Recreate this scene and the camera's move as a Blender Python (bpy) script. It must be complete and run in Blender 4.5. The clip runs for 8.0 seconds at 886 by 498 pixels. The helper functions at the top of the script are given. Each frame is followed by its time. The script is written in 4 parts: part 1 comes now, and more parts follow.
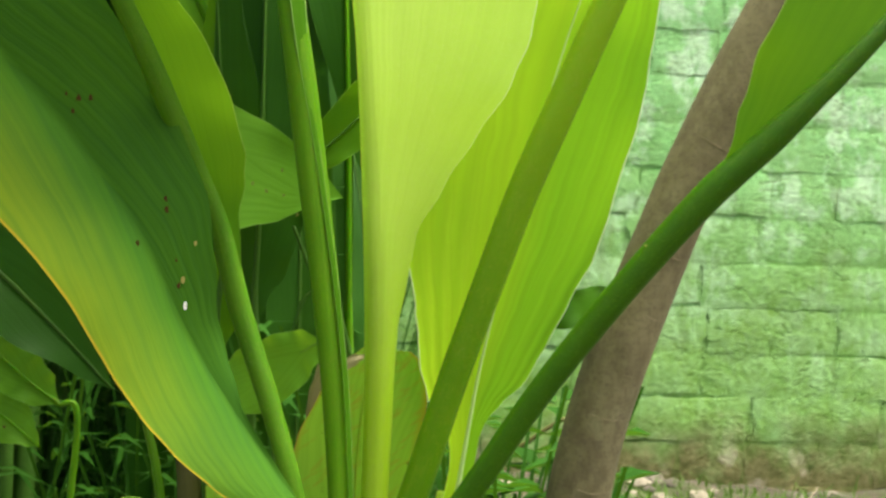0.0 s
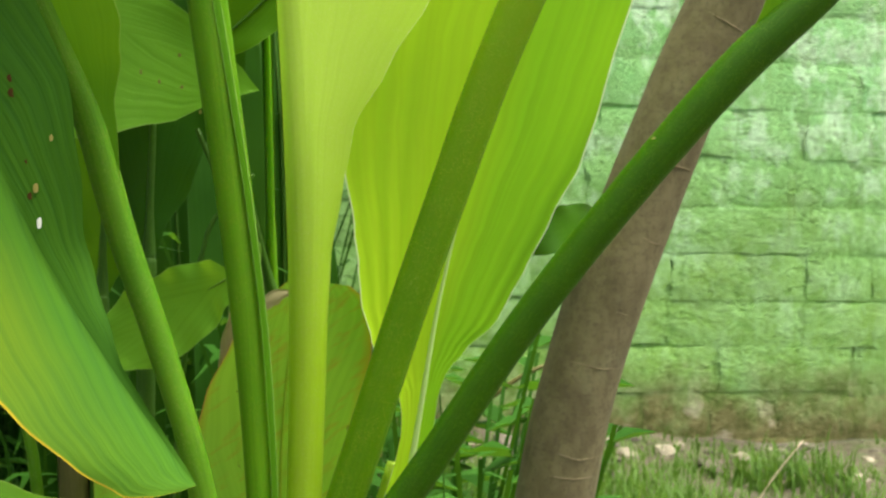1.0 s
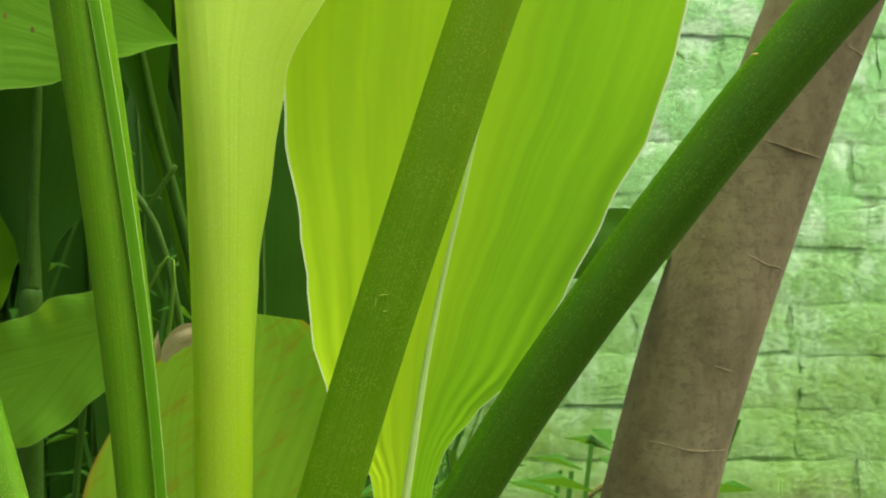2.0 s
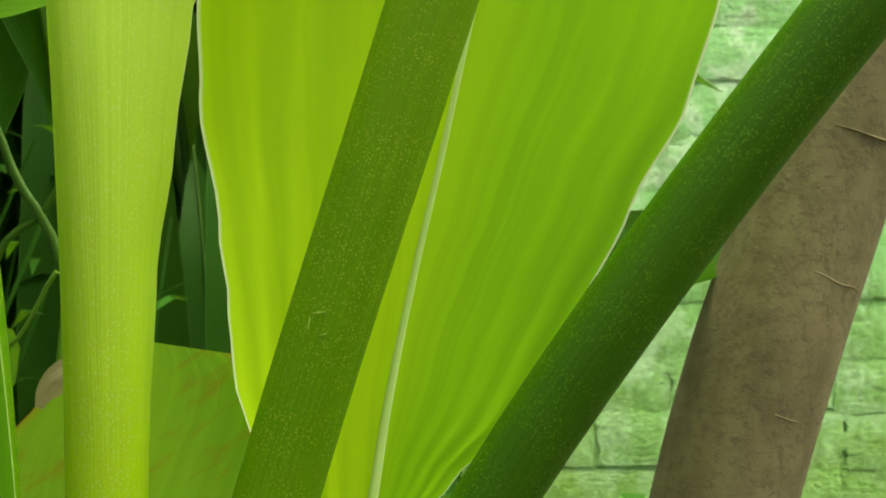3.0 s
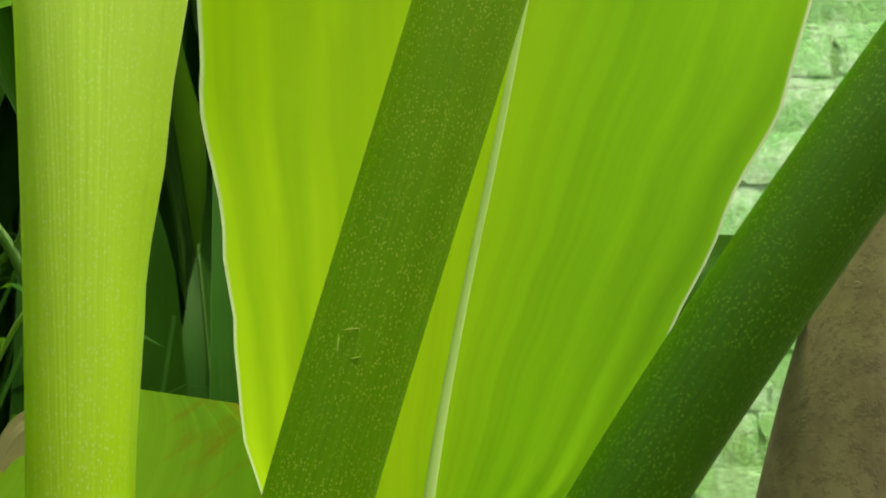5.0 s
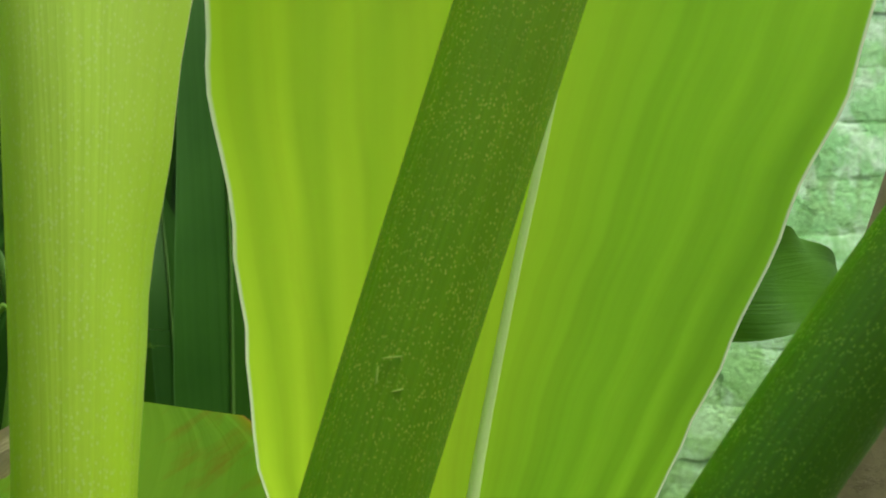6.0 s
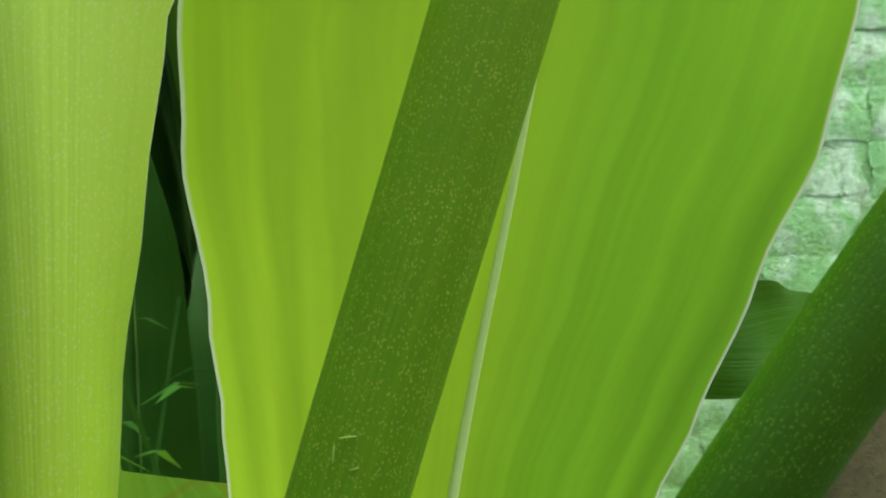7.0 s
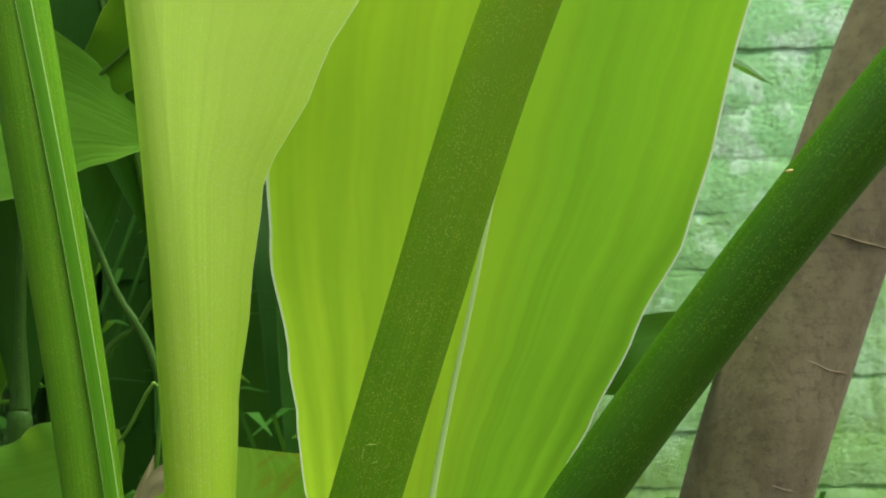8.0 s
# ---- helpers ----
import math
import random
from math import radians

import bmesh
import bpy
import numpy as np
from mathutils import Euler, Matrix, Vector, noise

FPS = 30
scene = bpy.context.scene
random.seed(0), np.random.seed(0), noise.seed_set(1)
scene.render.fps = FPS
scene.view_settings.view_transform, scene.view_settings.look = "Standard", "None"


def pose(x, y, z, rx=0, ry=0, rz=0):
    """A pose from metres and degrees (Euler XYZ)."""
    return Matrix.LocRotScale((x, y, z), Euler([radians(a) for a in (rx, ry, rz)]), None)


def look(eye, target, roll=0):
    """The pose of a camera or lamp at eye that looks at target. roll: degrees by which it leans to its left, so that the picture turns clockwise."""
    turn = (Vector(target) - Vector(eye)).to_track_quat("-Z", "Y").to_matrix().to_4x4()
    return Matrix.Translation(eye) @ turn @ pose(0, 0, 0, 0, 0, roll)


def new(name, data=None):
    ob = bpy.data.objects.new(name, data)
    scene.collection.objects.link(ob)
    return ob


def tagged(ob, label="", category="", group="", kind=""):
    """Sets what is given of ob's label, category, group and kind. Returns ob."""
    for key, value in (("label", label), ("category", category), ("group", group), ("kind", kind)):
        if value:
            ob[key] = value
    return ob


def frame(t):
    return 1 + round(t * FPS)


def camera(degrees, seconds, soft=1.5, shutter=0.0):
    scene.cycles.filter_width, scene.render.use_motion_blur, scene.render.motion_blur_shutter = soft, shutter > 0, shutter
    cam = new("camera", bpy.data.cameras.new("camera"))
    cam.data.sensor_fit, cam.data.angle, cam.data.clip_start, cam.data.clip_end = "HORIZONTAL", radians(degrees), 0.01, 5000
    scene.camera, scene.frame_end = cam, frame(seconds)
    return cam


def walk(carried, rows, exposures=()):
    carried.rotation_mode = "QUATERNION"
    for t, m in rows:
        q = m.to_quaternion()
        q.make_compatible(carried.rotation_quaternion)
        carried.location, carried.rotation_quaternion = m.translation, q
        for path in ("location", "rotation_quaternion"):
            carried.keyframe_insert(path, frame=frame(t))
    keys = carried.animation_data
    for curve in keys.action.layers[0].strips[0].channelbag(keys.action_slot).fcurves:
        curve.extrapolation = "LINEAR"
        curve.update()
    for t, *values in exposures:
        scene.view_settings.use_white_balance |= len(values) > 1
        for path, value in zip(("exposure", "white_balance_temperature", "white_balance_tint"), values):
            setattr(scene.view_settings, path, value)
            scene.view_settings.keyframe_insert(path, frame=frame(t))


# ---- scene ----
cam = camera(38.0, 8.0, soft=1.8)
cam.data.dof.use_dof = True
cam.data.dof.focus_distance = 0.20
cam.data.dof.aperture_fstop = cam.data.lens / 0.55
EXPOSURES = [(0.0, 1.64, 6700, 2), (1.0, 1.60, 6700, 2), (1.5, 1.63, 6700, 2), (3.0, 1.48, 7600, -9), (5.0, 1.52, 7600, -9), (6.4, 1.33, 5900, 7), (7.2, 1.30, 5900, 7), (8.0, 1.37, 6050, 7)]
# seconds, place in metres, yaw, pitch and roll in degrees
ROWS = [
    (0.0, -0.0491, 0.0258, 0.4919, -4.77, -3.89, -2.29),
    (0.2, -0.0535, 0.0595, 0.4498, -5.60, -2.64, -3.93),
    (0.3, -0.0409, 0.0816, 0.4596, -5.10, -4.60, -2.77),
    (0.5, -0.0271, 0.1076, 0.4647, -5.33, -4.92, -1.87),
    (0.7, -0.0378, 0.1312, 0.4590, -7.31, -4.68, -1.56),
    (1.0, -0.0365, 0.1487, 0.4649, -7.04, -5.71, -1.60),
    (1.2, -0.0348, 0.1408, 0.4544, -7.28, -3.43, -1.46),
    (1.5, -0.0132, 0.2402, 0.4470, -5.61, -3.51, -1.56),
    (1.7, -0.0015, 0.2686, 0.4380, -3.79, -2.65, -1.13),
    (2.8, 0.0244, 0.3618, 0.4121, 0.10, 3.88, 0.31),
    (3.0, 0.0238, 0.3673, 0.4158, -0.29, 2.32, -0.16),
    (3.5, 0.0299, 0.3836, 0.4122, 0.87, 4.78, 0.56),
    (4.0, 0.0294, 0.3911, 0.4153, 1.26, 5.03, 0.59),
    (4.5, 0.0328, 0.3962, 0.4176, 1.89, 4.50, 0.72),
    (5.0, 0.0171, 0.4091, 0.4031, 0.04, 7.76, 0.68),
    (5.2, 0.0167, 0.4160, 0.4134, 1.57, 3.86, -0.07),
    (6.3, 0.0047, 0.4283, 0.4149, -2.99, 5.44, 0.16),
    (6.5, 0.0081, 0.4269, 0.4145, -2.35, 6.58, 0.59),
    (7.0, 0.0178, 0.4228, 0.4205, 0.55, 5.52, 1.03),
    (7.5, 0.0155, 0.3838, 0.4293, 0.69, 1.97, 0.42),
    (8.0, 0.0311, 0.3261, 0.4491, 2.77, 0.03, 0.65),
]
walk(cam, [(t, pose(x, y, z, 90 + pitch, roll, yaw)) for t, x, y, z, yaw, pitch, roll in ROWS], EXPOSURES)

# ---- light: bright overcast day, soft sun high above the plants ----
world = bpy.data.worlds.new("world")
scene.world = world
world.use_nodes = True
wn = world.node_tree
sky = wn.nodes.new("ShaderNodeTexSky")
sky.sky_type = 'NISHITA'
sky.sun_disc = False
sky.sun_elevation = radians(74)
sky.sun_rotation = radians(102)
sky.air_density, sky.dust_density, sky.ozone_density = 0.5, 7.0, 0.3
wn.nodes["Background"].inputs["Strength"].default_value = 0.13
wn.links.new(sky.outputs[0], wn.nodes["Background"].inputs[0])
sun = new("sun", bpy.data.lights.new("sun", 'SUN'))
sun.data.energy, sun.data.angle, sun.data.color = 3.0, radians(50), (1.0, 0.95, 0.82)
sun.matrix_world = look((0.55, -0.06, 2.0), (0, 0, 0))

# ---- materials ----
def math_node(nt, op, a, b=None, c=None):
    n = nt.nodes.new("ShaderNodeMath")
    n.operation = op
    for i, v in enumerate((a, b, c)):
        if v is None:
            continue
        if isinstance(v, (int, float)):
            n.inputs[i].default_value = v
        else:
            nt.links.new(v, n.inputs[i])
    return n.outputs[0]

def mix_col(nt, fac, a, b, mode='MIX'):
    n = nt.nodes.new("ShaderNodeMix")
    n.data_type, n.blend_type = 'RGBA', mode
    for i, v in ((0, fac), (6, a), (7, b)):
        if isinstance(v, (int, float)):
            n.inputs[i].default_value = v
        elif isinstance(v, tuple):
            n.inputs[i].default_value = (*v, 1)
        else:
            nt.links.new(v, n.inputs[i])
    return n.outputs[2]

def ramp(nt, fac, lo, hi):
    n = nt.nodes.new("ShaderNodeMapRange")
    n.clamp = True
    n.inputs[1].default_value, n.inputs[2].default_value = lo, hi
    nt.links.new(fac, n.inputs[0])
    return n.outputs[0]

def noise_fac(nt, scale, detail=4.0, coord=None, rough=0.55):
    n = nt.nodes.new("ShaderNodeTexNoise")
    n.inputs["Scale"].default_value, n.inputs["Detail"].default_value, n.inputs["Roughness"].default_value = scale, detail, rough
    if coord is not None:
        nt.links.new(coord, n.inputs["Vector"])
    return n.outputs["Fac"]

def bump(nt, height, strength, distance, bsdf):
    b = nt.nodes.new("ShaderNodeBump")
    b.inputs["Strength"].default_value, b.inputs["Distance"].default_value = strength, distance
    nt.links.new(height, b.inputs["Height"])
    nt.links.new(b.outputs[0], bsdf.inputs["Normal"])
    return b

def material(name):
    m = bpy.data.materials.new(name)
    m.use_nodes = True
    return m, m.node_tree, m.node_tree.nodes["Principled BSDF"]

def scaled(nt, out, x, y, z):
    n = nt.nodes.new("ShaderNodeVectorMath")
    n.operation = 'MULTIPLY'
    nt.links.new(out, n.inputs[0])
    n.inputs[1].default_value = (x, y, z)
    return n.outputs[0]

def pale_dots(nt, coord, lo=0.20, hi=0.34):
    v = nt.nodes.new("ShaderNodeTexVoronoi")
    v.inputs["Scale"].default_value = 1.0
    nt.links.new(coord, v.inputs["Vector"])
    return ramp(nt, v.outputs["Distance"], hi, lo)

def leaf_material(name, top, dark, through_col, fac=0.5, veins=9.0, slant=6.0, margin=(0.75, 0.8, 0.5), margin_width=0.02,
                  yellow=None, yellow_from=0.8, spots=0.0, rough=0.45, gloss=0.22, line=0.5, relief=0.25, one_side=False, tip_fade=0.0, streaks=None, dots=0.0, right_dim=None, foot_col=None):
    """A thin leaf: gloss and colour on the face, light let through from behind, slanting veins, pale margin."""
    m, nt, b = material(name)
    uv = nt.nodes.new("ShaderNodeUVMap").outputs[0]
    sep = nt.nodes.new("ShaderNodeSeparateXYZ")
    nt.links.new(uv, sep.inputs[0])
    across = math_node(nt, 'ABSOLUTE', math_node(nt, 'MULTIPLY_ADD', sep.outputs[0], 2.0, -1.0))
    coord = nt.nodes.new("ShaderNodeTexCoord").outputs["Object"]
    wob = noise_fac(nt, 40, 2, coord)
    phase = math_node(nt, 'ADD', math_node(nt, 'MULTIPLY_ADD', across, veins, math_node(nt, 'MULTIPLY', sep.outputs[1], -slant)), math_node(nt, 'MULTIPLY', wob, 0.7))
    comb = nt.nodes.new("ShaderNodeCombineXYZ")
    nt.links.new(phase, comb.inputs[0])
    nt.links.new(math_node(nt, 'ADD', sep.outputs[1], math_node(nt, 'MULTIPLY', sep.outputs[0], 0.7)), comb.inputs[1])
    wave = math_node(nt, 'MULTIPLY_ADD', noise_fac(nt, 1.0, 2, scaled(nt, comb.outputs[0], 1.7, 0.9, 1), 0.5), 8.0, -4.0)
    fine = math_node(nt, 'MULTIPLY_ADD', noise_fac(nt, 1.0, 2, scaled(nt, comb.outputs[0], 11, 3, 1)), 4.0, -2.0)
    stripe = ramp(nt, math_node(nt, 'ADD', wave, math_node(nt, 'MULTIPLY', noise_fac(nt, 25, 3, coord), 0.8)), -0.7, 1.2)
    mott = ramp(nt, noise_fac(nt, 14, 5, coord), 0.3, 0.7)
    tone = math_node(nt, 'MULTIPLY_ADD', stripe, line, math_node(nt, 'MULTIPLY', mott, 1 - line))
    tone = math_node(nt, 'MULTIPLY_ADD', fine, 0.05, tone)
    col = mix_col(nt, tone, dark, top)
    thr = mix_col(nt, tone, tuple(0.84 * c for c in through_col), through_col)
    if foot_col:
        down = ramp(nt, sep.outputs[1], 0.52, 0.34)
        col = mix_col(nt, down, col, mix_col(nt, tone, tuple(0.8 * c for c in foot_col), foot_col))
    # right half's dimmer light is put into the let-through colour
    if right_dim:
        to_right = ramp(nt, math_node(nt, 'ADD', sep.outputs[0], math_node(nt, 'MULTIPLY_ADD', noise_fac(nt, 9, 3, coord), 0.3, -0.15)), 0.42, 0.66)
        thr = mix_col(nt, to_right, thr, mix_col(nt, tone, tuple(0.78 * c for c in right_dim), right_dim))
    if streaks:
        xyz = nt.nodes.new("ShaderNodeSeparateXYZ")
        nt.links.new(coord, xyz.inputs[0])
        slope = nt.nodes.new("ShaderNodeCombineXYZ")
        nt.links.new(math_node(nt, 'MULTIPLY_ADD', xyz.outputs[2], 0.8, math_node(nt, 'MULTIPLY', xyz.outputs[0], -0.6)), slope.inputs[0])
        nt.links.new(math_node(nt, 'ADD', xyz.outputs[0], xyz.outputs[2]), slope.inputs[1])
        band = math_node(nt, 'MULTIPLY', ramp(nt, noise_fac(nt, 1.0, 4, scaled(nt, slope.outputs[0], 330, 45, 1), 0.6), 0.52, 0.72), 0.6)
        col = mix_col(nt, band, col, streaks)
        thr = mix_col(nt, band, thr, streaks)
    if dots:
        dot_fac = pale_dots(nt, scaled(nt, coord, 1900, 1900, 1300))
        col = mix_col(nt, math_node(nt, 'MULTIPLY', dot_fac, dots), col, (0.75, 0.85, 0.4))
    if yellow:
        edge = ramp(nt, math_node(nt, 'ADD', math_node(nt, 'MULTIPLY_ADD', sep.outputs[0], 2.0, -1.0) if one_side else across, math_node(nt, 'MULTIPLY_ADD', noise_fac(nt, 22, 4, coord), 0.5, -0.25)), yellow_from, 1.05)
        if tip_fade:
            edge = math_node(nt, 'MULTIPLY', edge, math_node(nt, 'MULTIPLY_ADD', ramp(nt, sep.outputs[1], 0.55, 0.85), -tip_fade, 1.0))
            edge = math_node(nt, 'MULTIPLY', edge, math_node(nt, 'MULTIPLY_ADD', tone, 0.6, 0.5))
        col = mix_col(nt, edge, col, yellow)
        thr = mix_col(nt, edge, thr, yellow)
    rim = ramp(nt, math_node(nt, 'MULTIPLY_ADD', sep.outputs[0], 2.0, -1.0) if one_side else across, 1 - margin_width, 1 - margin_width * 0.4)
    col = mix_col(nt, rim, col, margin)
    thr = mix_col(nt, rim, thr, margin)
    if spots:
        sp = ramp(nt, noise_fac(nt, 260, 2, coord, 0.4), 0.80 - spots, 0.83 - spots)
        col = mix_col(nt, sp, col, (0.12, 0.06, 0.02))
        thr = mix_col(nt, sp, thr, (0.10, 0.04, 0.01))
    nt.links.new(col, b.inputs["Base Color"])
    b.inputs["Roughness"].default_value = rough
    b.inputs["Specular IOR Level"].default_value = gloss
    t = nt.nodes.new("ShaderNodeBsdfTranslucent")
    nt.links.new(thr, t.inputs[0])
    mx = nt.nodes.new("ShaderNodeMixShader")
    mx.inputs[0].default_value = fac
    nt.links.new(b.outputs[0], mx.inputs[1])
    nt.links.new(t.outputs[0], mx.inputs[2])
    nt.links.new(mx.outputs[0], nt.nodes["Material Output"].inputs[0])
    h = math_node(nt, 'MULTIPLY_ADD', fine, 0.25, math_node(nt, 'ADD', wave, noise_fac(nt, 300, 3, coord)))
    bump(nt, h, relief, 0.0006, b)
    return m

def stalk_material(name, col_a, col_b, speck=(0.45, 0.5, 0.12), amount=0.5, fac=0.12, flesh=0.0, upper=None):
    """A fleshy leaf stalk: fine lengthwise lines, pale specks, a little light let through."""
    m, nt, b = material(name)
    uv = nt.nodes.new("ShaderNodeUVMap").outputs[0]
    coord = nt.nodes.new("ShaderNodeTexCoord").outputs["Object"]
    long_lines = noise_fac(nt, 1.0, 3, scaled(nt, uv, 1700, 10, 1))
    col = mix_col(nt, ramp(nt, noise_fac(nt, 30, 4, coord), 0.3, 0.7), col_a, col_b)
    col = mix_col(nt, math_node(nt, 'MULTIPLY', ramp(nt, long_lines, 0.4, 0.7), 0.35), col, tuple(min(1, 1.5 * c) for c in col_b))
    # colour turns lighter and yellower towards the top
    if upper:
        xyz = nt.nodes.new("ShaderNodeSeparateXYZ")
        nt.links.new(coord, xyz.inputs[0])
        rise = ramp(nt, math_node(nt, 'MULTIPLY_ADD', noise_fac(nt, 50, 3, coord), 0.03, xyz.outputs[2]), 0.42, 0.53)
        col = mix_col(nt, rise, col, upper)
    sp = pale_dots(nt, scaled(nt, uv, 2600, 1700, 1))
    patch = ramp(nt, noise_fac(nt, 150, 3, coord), 0.30, 0.60)
    col = mix_col(nt, math_node(nt, 'MULTIPLY', math_node(nt, 'MULTIPLY', sp, patch), amount), col, speck)
    nt.links.new(col, b.inputs["Base Color"])
    b.inputs["Roughness"].default_value = 0.5
    b.inputs["Specular IOR Level"].default_value = 0.16
    b.inputs["Subsurface Weight"].default_value = flesh
    b.inputs["Subsurface Radius"].default_value = (0.5, 1.0, 0.12)
    b.inputs["Subsurface Scale"].default_value = 0.005
    t = nt.nodes.new("ShaderNodeBsdfTranslucent")
    nt.links.new(col, t.inputs[0])
    mx = nt.nodes.new("ShaderNodeMixShader")
    mx.inputs[0].default_value = fac
    nt.links.new(b.outputs[0], mx.inputs[1])
    nt.links.new(t.outputs[0], mx.inputs[2])
    nt.links.new(mx.outputs[0], nt.nodes["Material Output"].inputs[0])
    bump(nt, math_node(nt, 'ADD', long_lines, math_node(nt, 'MULTIPLY', sp, 0.6)), 0.3, 0.0004, b)
    return m

MAT_D = leaf_material("leaf young", (0.17, 0.42, 0.016), (0.11, 0.32, 0.010), (0.72, 1.0, 0.045), fac=0.78, veins=6, slant=3.5, margin=(0.78, 0.88, 0.58), margin_width=0.018, line=0.55, relief=0.12, right_dim=(0.50, 0.89, 0.038))
MAT_A = leaf_material("leaf pale", (0.60, 0.81, 0.125), (0.48, 0.71, 0.08), (0.60, 0.86, 0.06), fac=0.5, veins=8, slant=5, margin=(0.75, 0.86, 0.5), margin_width=0.008, line=0.25, relief=0.15, rough=0.34, gloss=0.75, dots=0.36, foot_col=(0.47, 0.71, 0.02))
MAT_F = leaf_material("leaf mid green", (0.085, 0.205, 0.010), (0.05, 0.145, 0.007), (0.20, 0.40, 0.012), fac=0.4, veins=9, slant=7, margin=(0.25, 0.4, 0.06), line=0.3, relief=0.12, gloss=0.07)
# real yellow edge; its spread towards the midrib paints the lit half
MAT_G = leaf_material("leaf yellow edged lit half", (0.056, 0.148, 0.012), (0.034, 0.110, 0.016), (0.08, 0.22, 0.014), fac=0.2, veins=9, slant=12, yellow=(0.155, 0.218, 0.014), yellow_from=0.12, margin=(0.32, 0.24, 0.02), margin_width=0.03, line=0.5, rough=0.7, relief=0.14, one_side=True, tip_fade=0.8, gloss=0.02)
MAT_H = leaf_material("leaf fading", (0.30, 0.54, 0.050), (0.18, 0.40, 0.028), (0.41, 0.69, 0.05), fac=0.45, veins=7, slant=9, yellow=(0.46, 0.34, 0.02), yellow_from=0.86, margin=(0.42, 0.24, 0.05), margin_width=0.02, spots=0.065, line=0.45, relief=0.12, streaks=(0.40, 0.26, 0.02))
MAT_I = leaf_material("leaf green", (0.15, 0.34, 0.03), (0.10, 0.26, 0.018), (0.28, 0.52, 0.02), fac=0.38, veins=7, slant=9, margin=(0.2, 0.36, 0.06), line=0.4, relief=0.12, spots=0.02, gloss=0.07)
# two darker leaf copies for plants behind, their shade put into the colour
MAT_P = leaf_material("leaf olive shaded", (0.042, 0.120, 0.005), (0.028, 0.090, 0.004), (0.09, 0.20, 0.008), fac=0.3, veins=8, slant=8, margin=(0.08, 0.18, 0.03), line=0.2, relief=0.12, gloss=0.1)
MAT_K = leaf_material("leaf shaded dark", (0.034, 0.11, 0.012), (0.016, 0.065, 0.006), (0.085, 0.21, 0.010), fac=0.28, veins=8, slant=8, margin=(0.06, 0.15, 0.03), line=0.2, relief=0.12, gloss=0.1)
MAT_S = stalk_material("stalk green", (0.085, 0.232, 0.005), (0.118, 0.272, 0.007), speck=(0.34, 0.42, 0.04), amount=0.4, flesh=0.5)
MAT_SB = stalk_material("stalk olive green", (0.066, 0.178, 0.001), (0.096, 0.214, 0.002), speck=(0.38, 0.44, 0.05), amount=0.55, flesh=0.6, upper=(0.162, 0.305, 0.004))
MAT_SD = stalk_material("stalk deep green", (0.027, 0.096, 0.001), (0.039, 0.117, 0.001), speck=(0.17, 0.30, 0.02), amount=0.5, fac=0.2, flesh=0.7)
MAT_SA = stalk_material("stalk pale", (0.25, 0.40, 0.015), (0.32, 0.46, 0.03), (0.55, 0.62, 0.2), amount=0.6, fac=0.3)
MAT_E = leaf_material("sheath edge", (0.066, 0.185, 0.006), (0.05, 0.155, 0.005), (0.08, 0.18, 0.008), fac=0.06, veins=4, slant=0, margin=(0.27, 0.42, 0.12), margin_width=0.14, gloss=0.08)
# stalk green again, darkened so that the colour holds the background's shade
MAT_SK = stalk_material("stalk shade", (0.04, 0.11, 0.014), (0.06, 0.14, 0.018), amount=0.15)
MAT_BROWN = stalk_material("brown stem", (0.06, 0.065, 0.018), (0.10, 0.095, 0.03), (0.16, 0.14, 0.06), amount=0.3, fac=0.02)
MAT_SF = stalk_material("stalk dull green", (0.062, 0.178, 0.006), (0.092, 0.215, 0.009), speck=(0.28, 0.38, 0.08), amount=0.45, flesh=0.5)
MAT_DRY = leaf_material("dry leaf", (0.48, 0.42, 0.26), (0.32, 0.26, 0.13), (0.42, 0.34, 0.18), fac=0.2, veins=5, slant=2, margin=(0.6, 0.5, 0.36))
MAT_SCAB = leaf_material("chewed scab", (0.075, 0.040, 0.012), (0.045, 0.024, 0.008), (0.06, 0.03, 0.01), fac=0.1, veins=2, slant=0, rough=0.8, gloss=0.02, margin=(0.09, 0.06, 0.015))
MAT_SCAR = stalk_material("pale scar", (0.16, 0.28, 0.02), (0.20, 0.30, 0.04), amount=0.3, fac=0.1)
MAT_TAN = stalk_material("tan speck", (0.22, 0.20, 0.05), (0.30, 0.26, 0.07), amount=0.1, fac=0.1)
MAT_WHITE = leaf_material("white husk", (0.8, 0.8, 0.75), (0.7, 0.7, 0.62), (0.5, 0.5, 0.45), fac=0.1, veins=2, slant=0, margin=(0.7, 0.7, 0.6))
MAT_RIB = stalk_material("midrib pale", (0.55, 0.72, 0.28), (0.62, 0.78, 0.34), amount=0.1, fac=0.55)

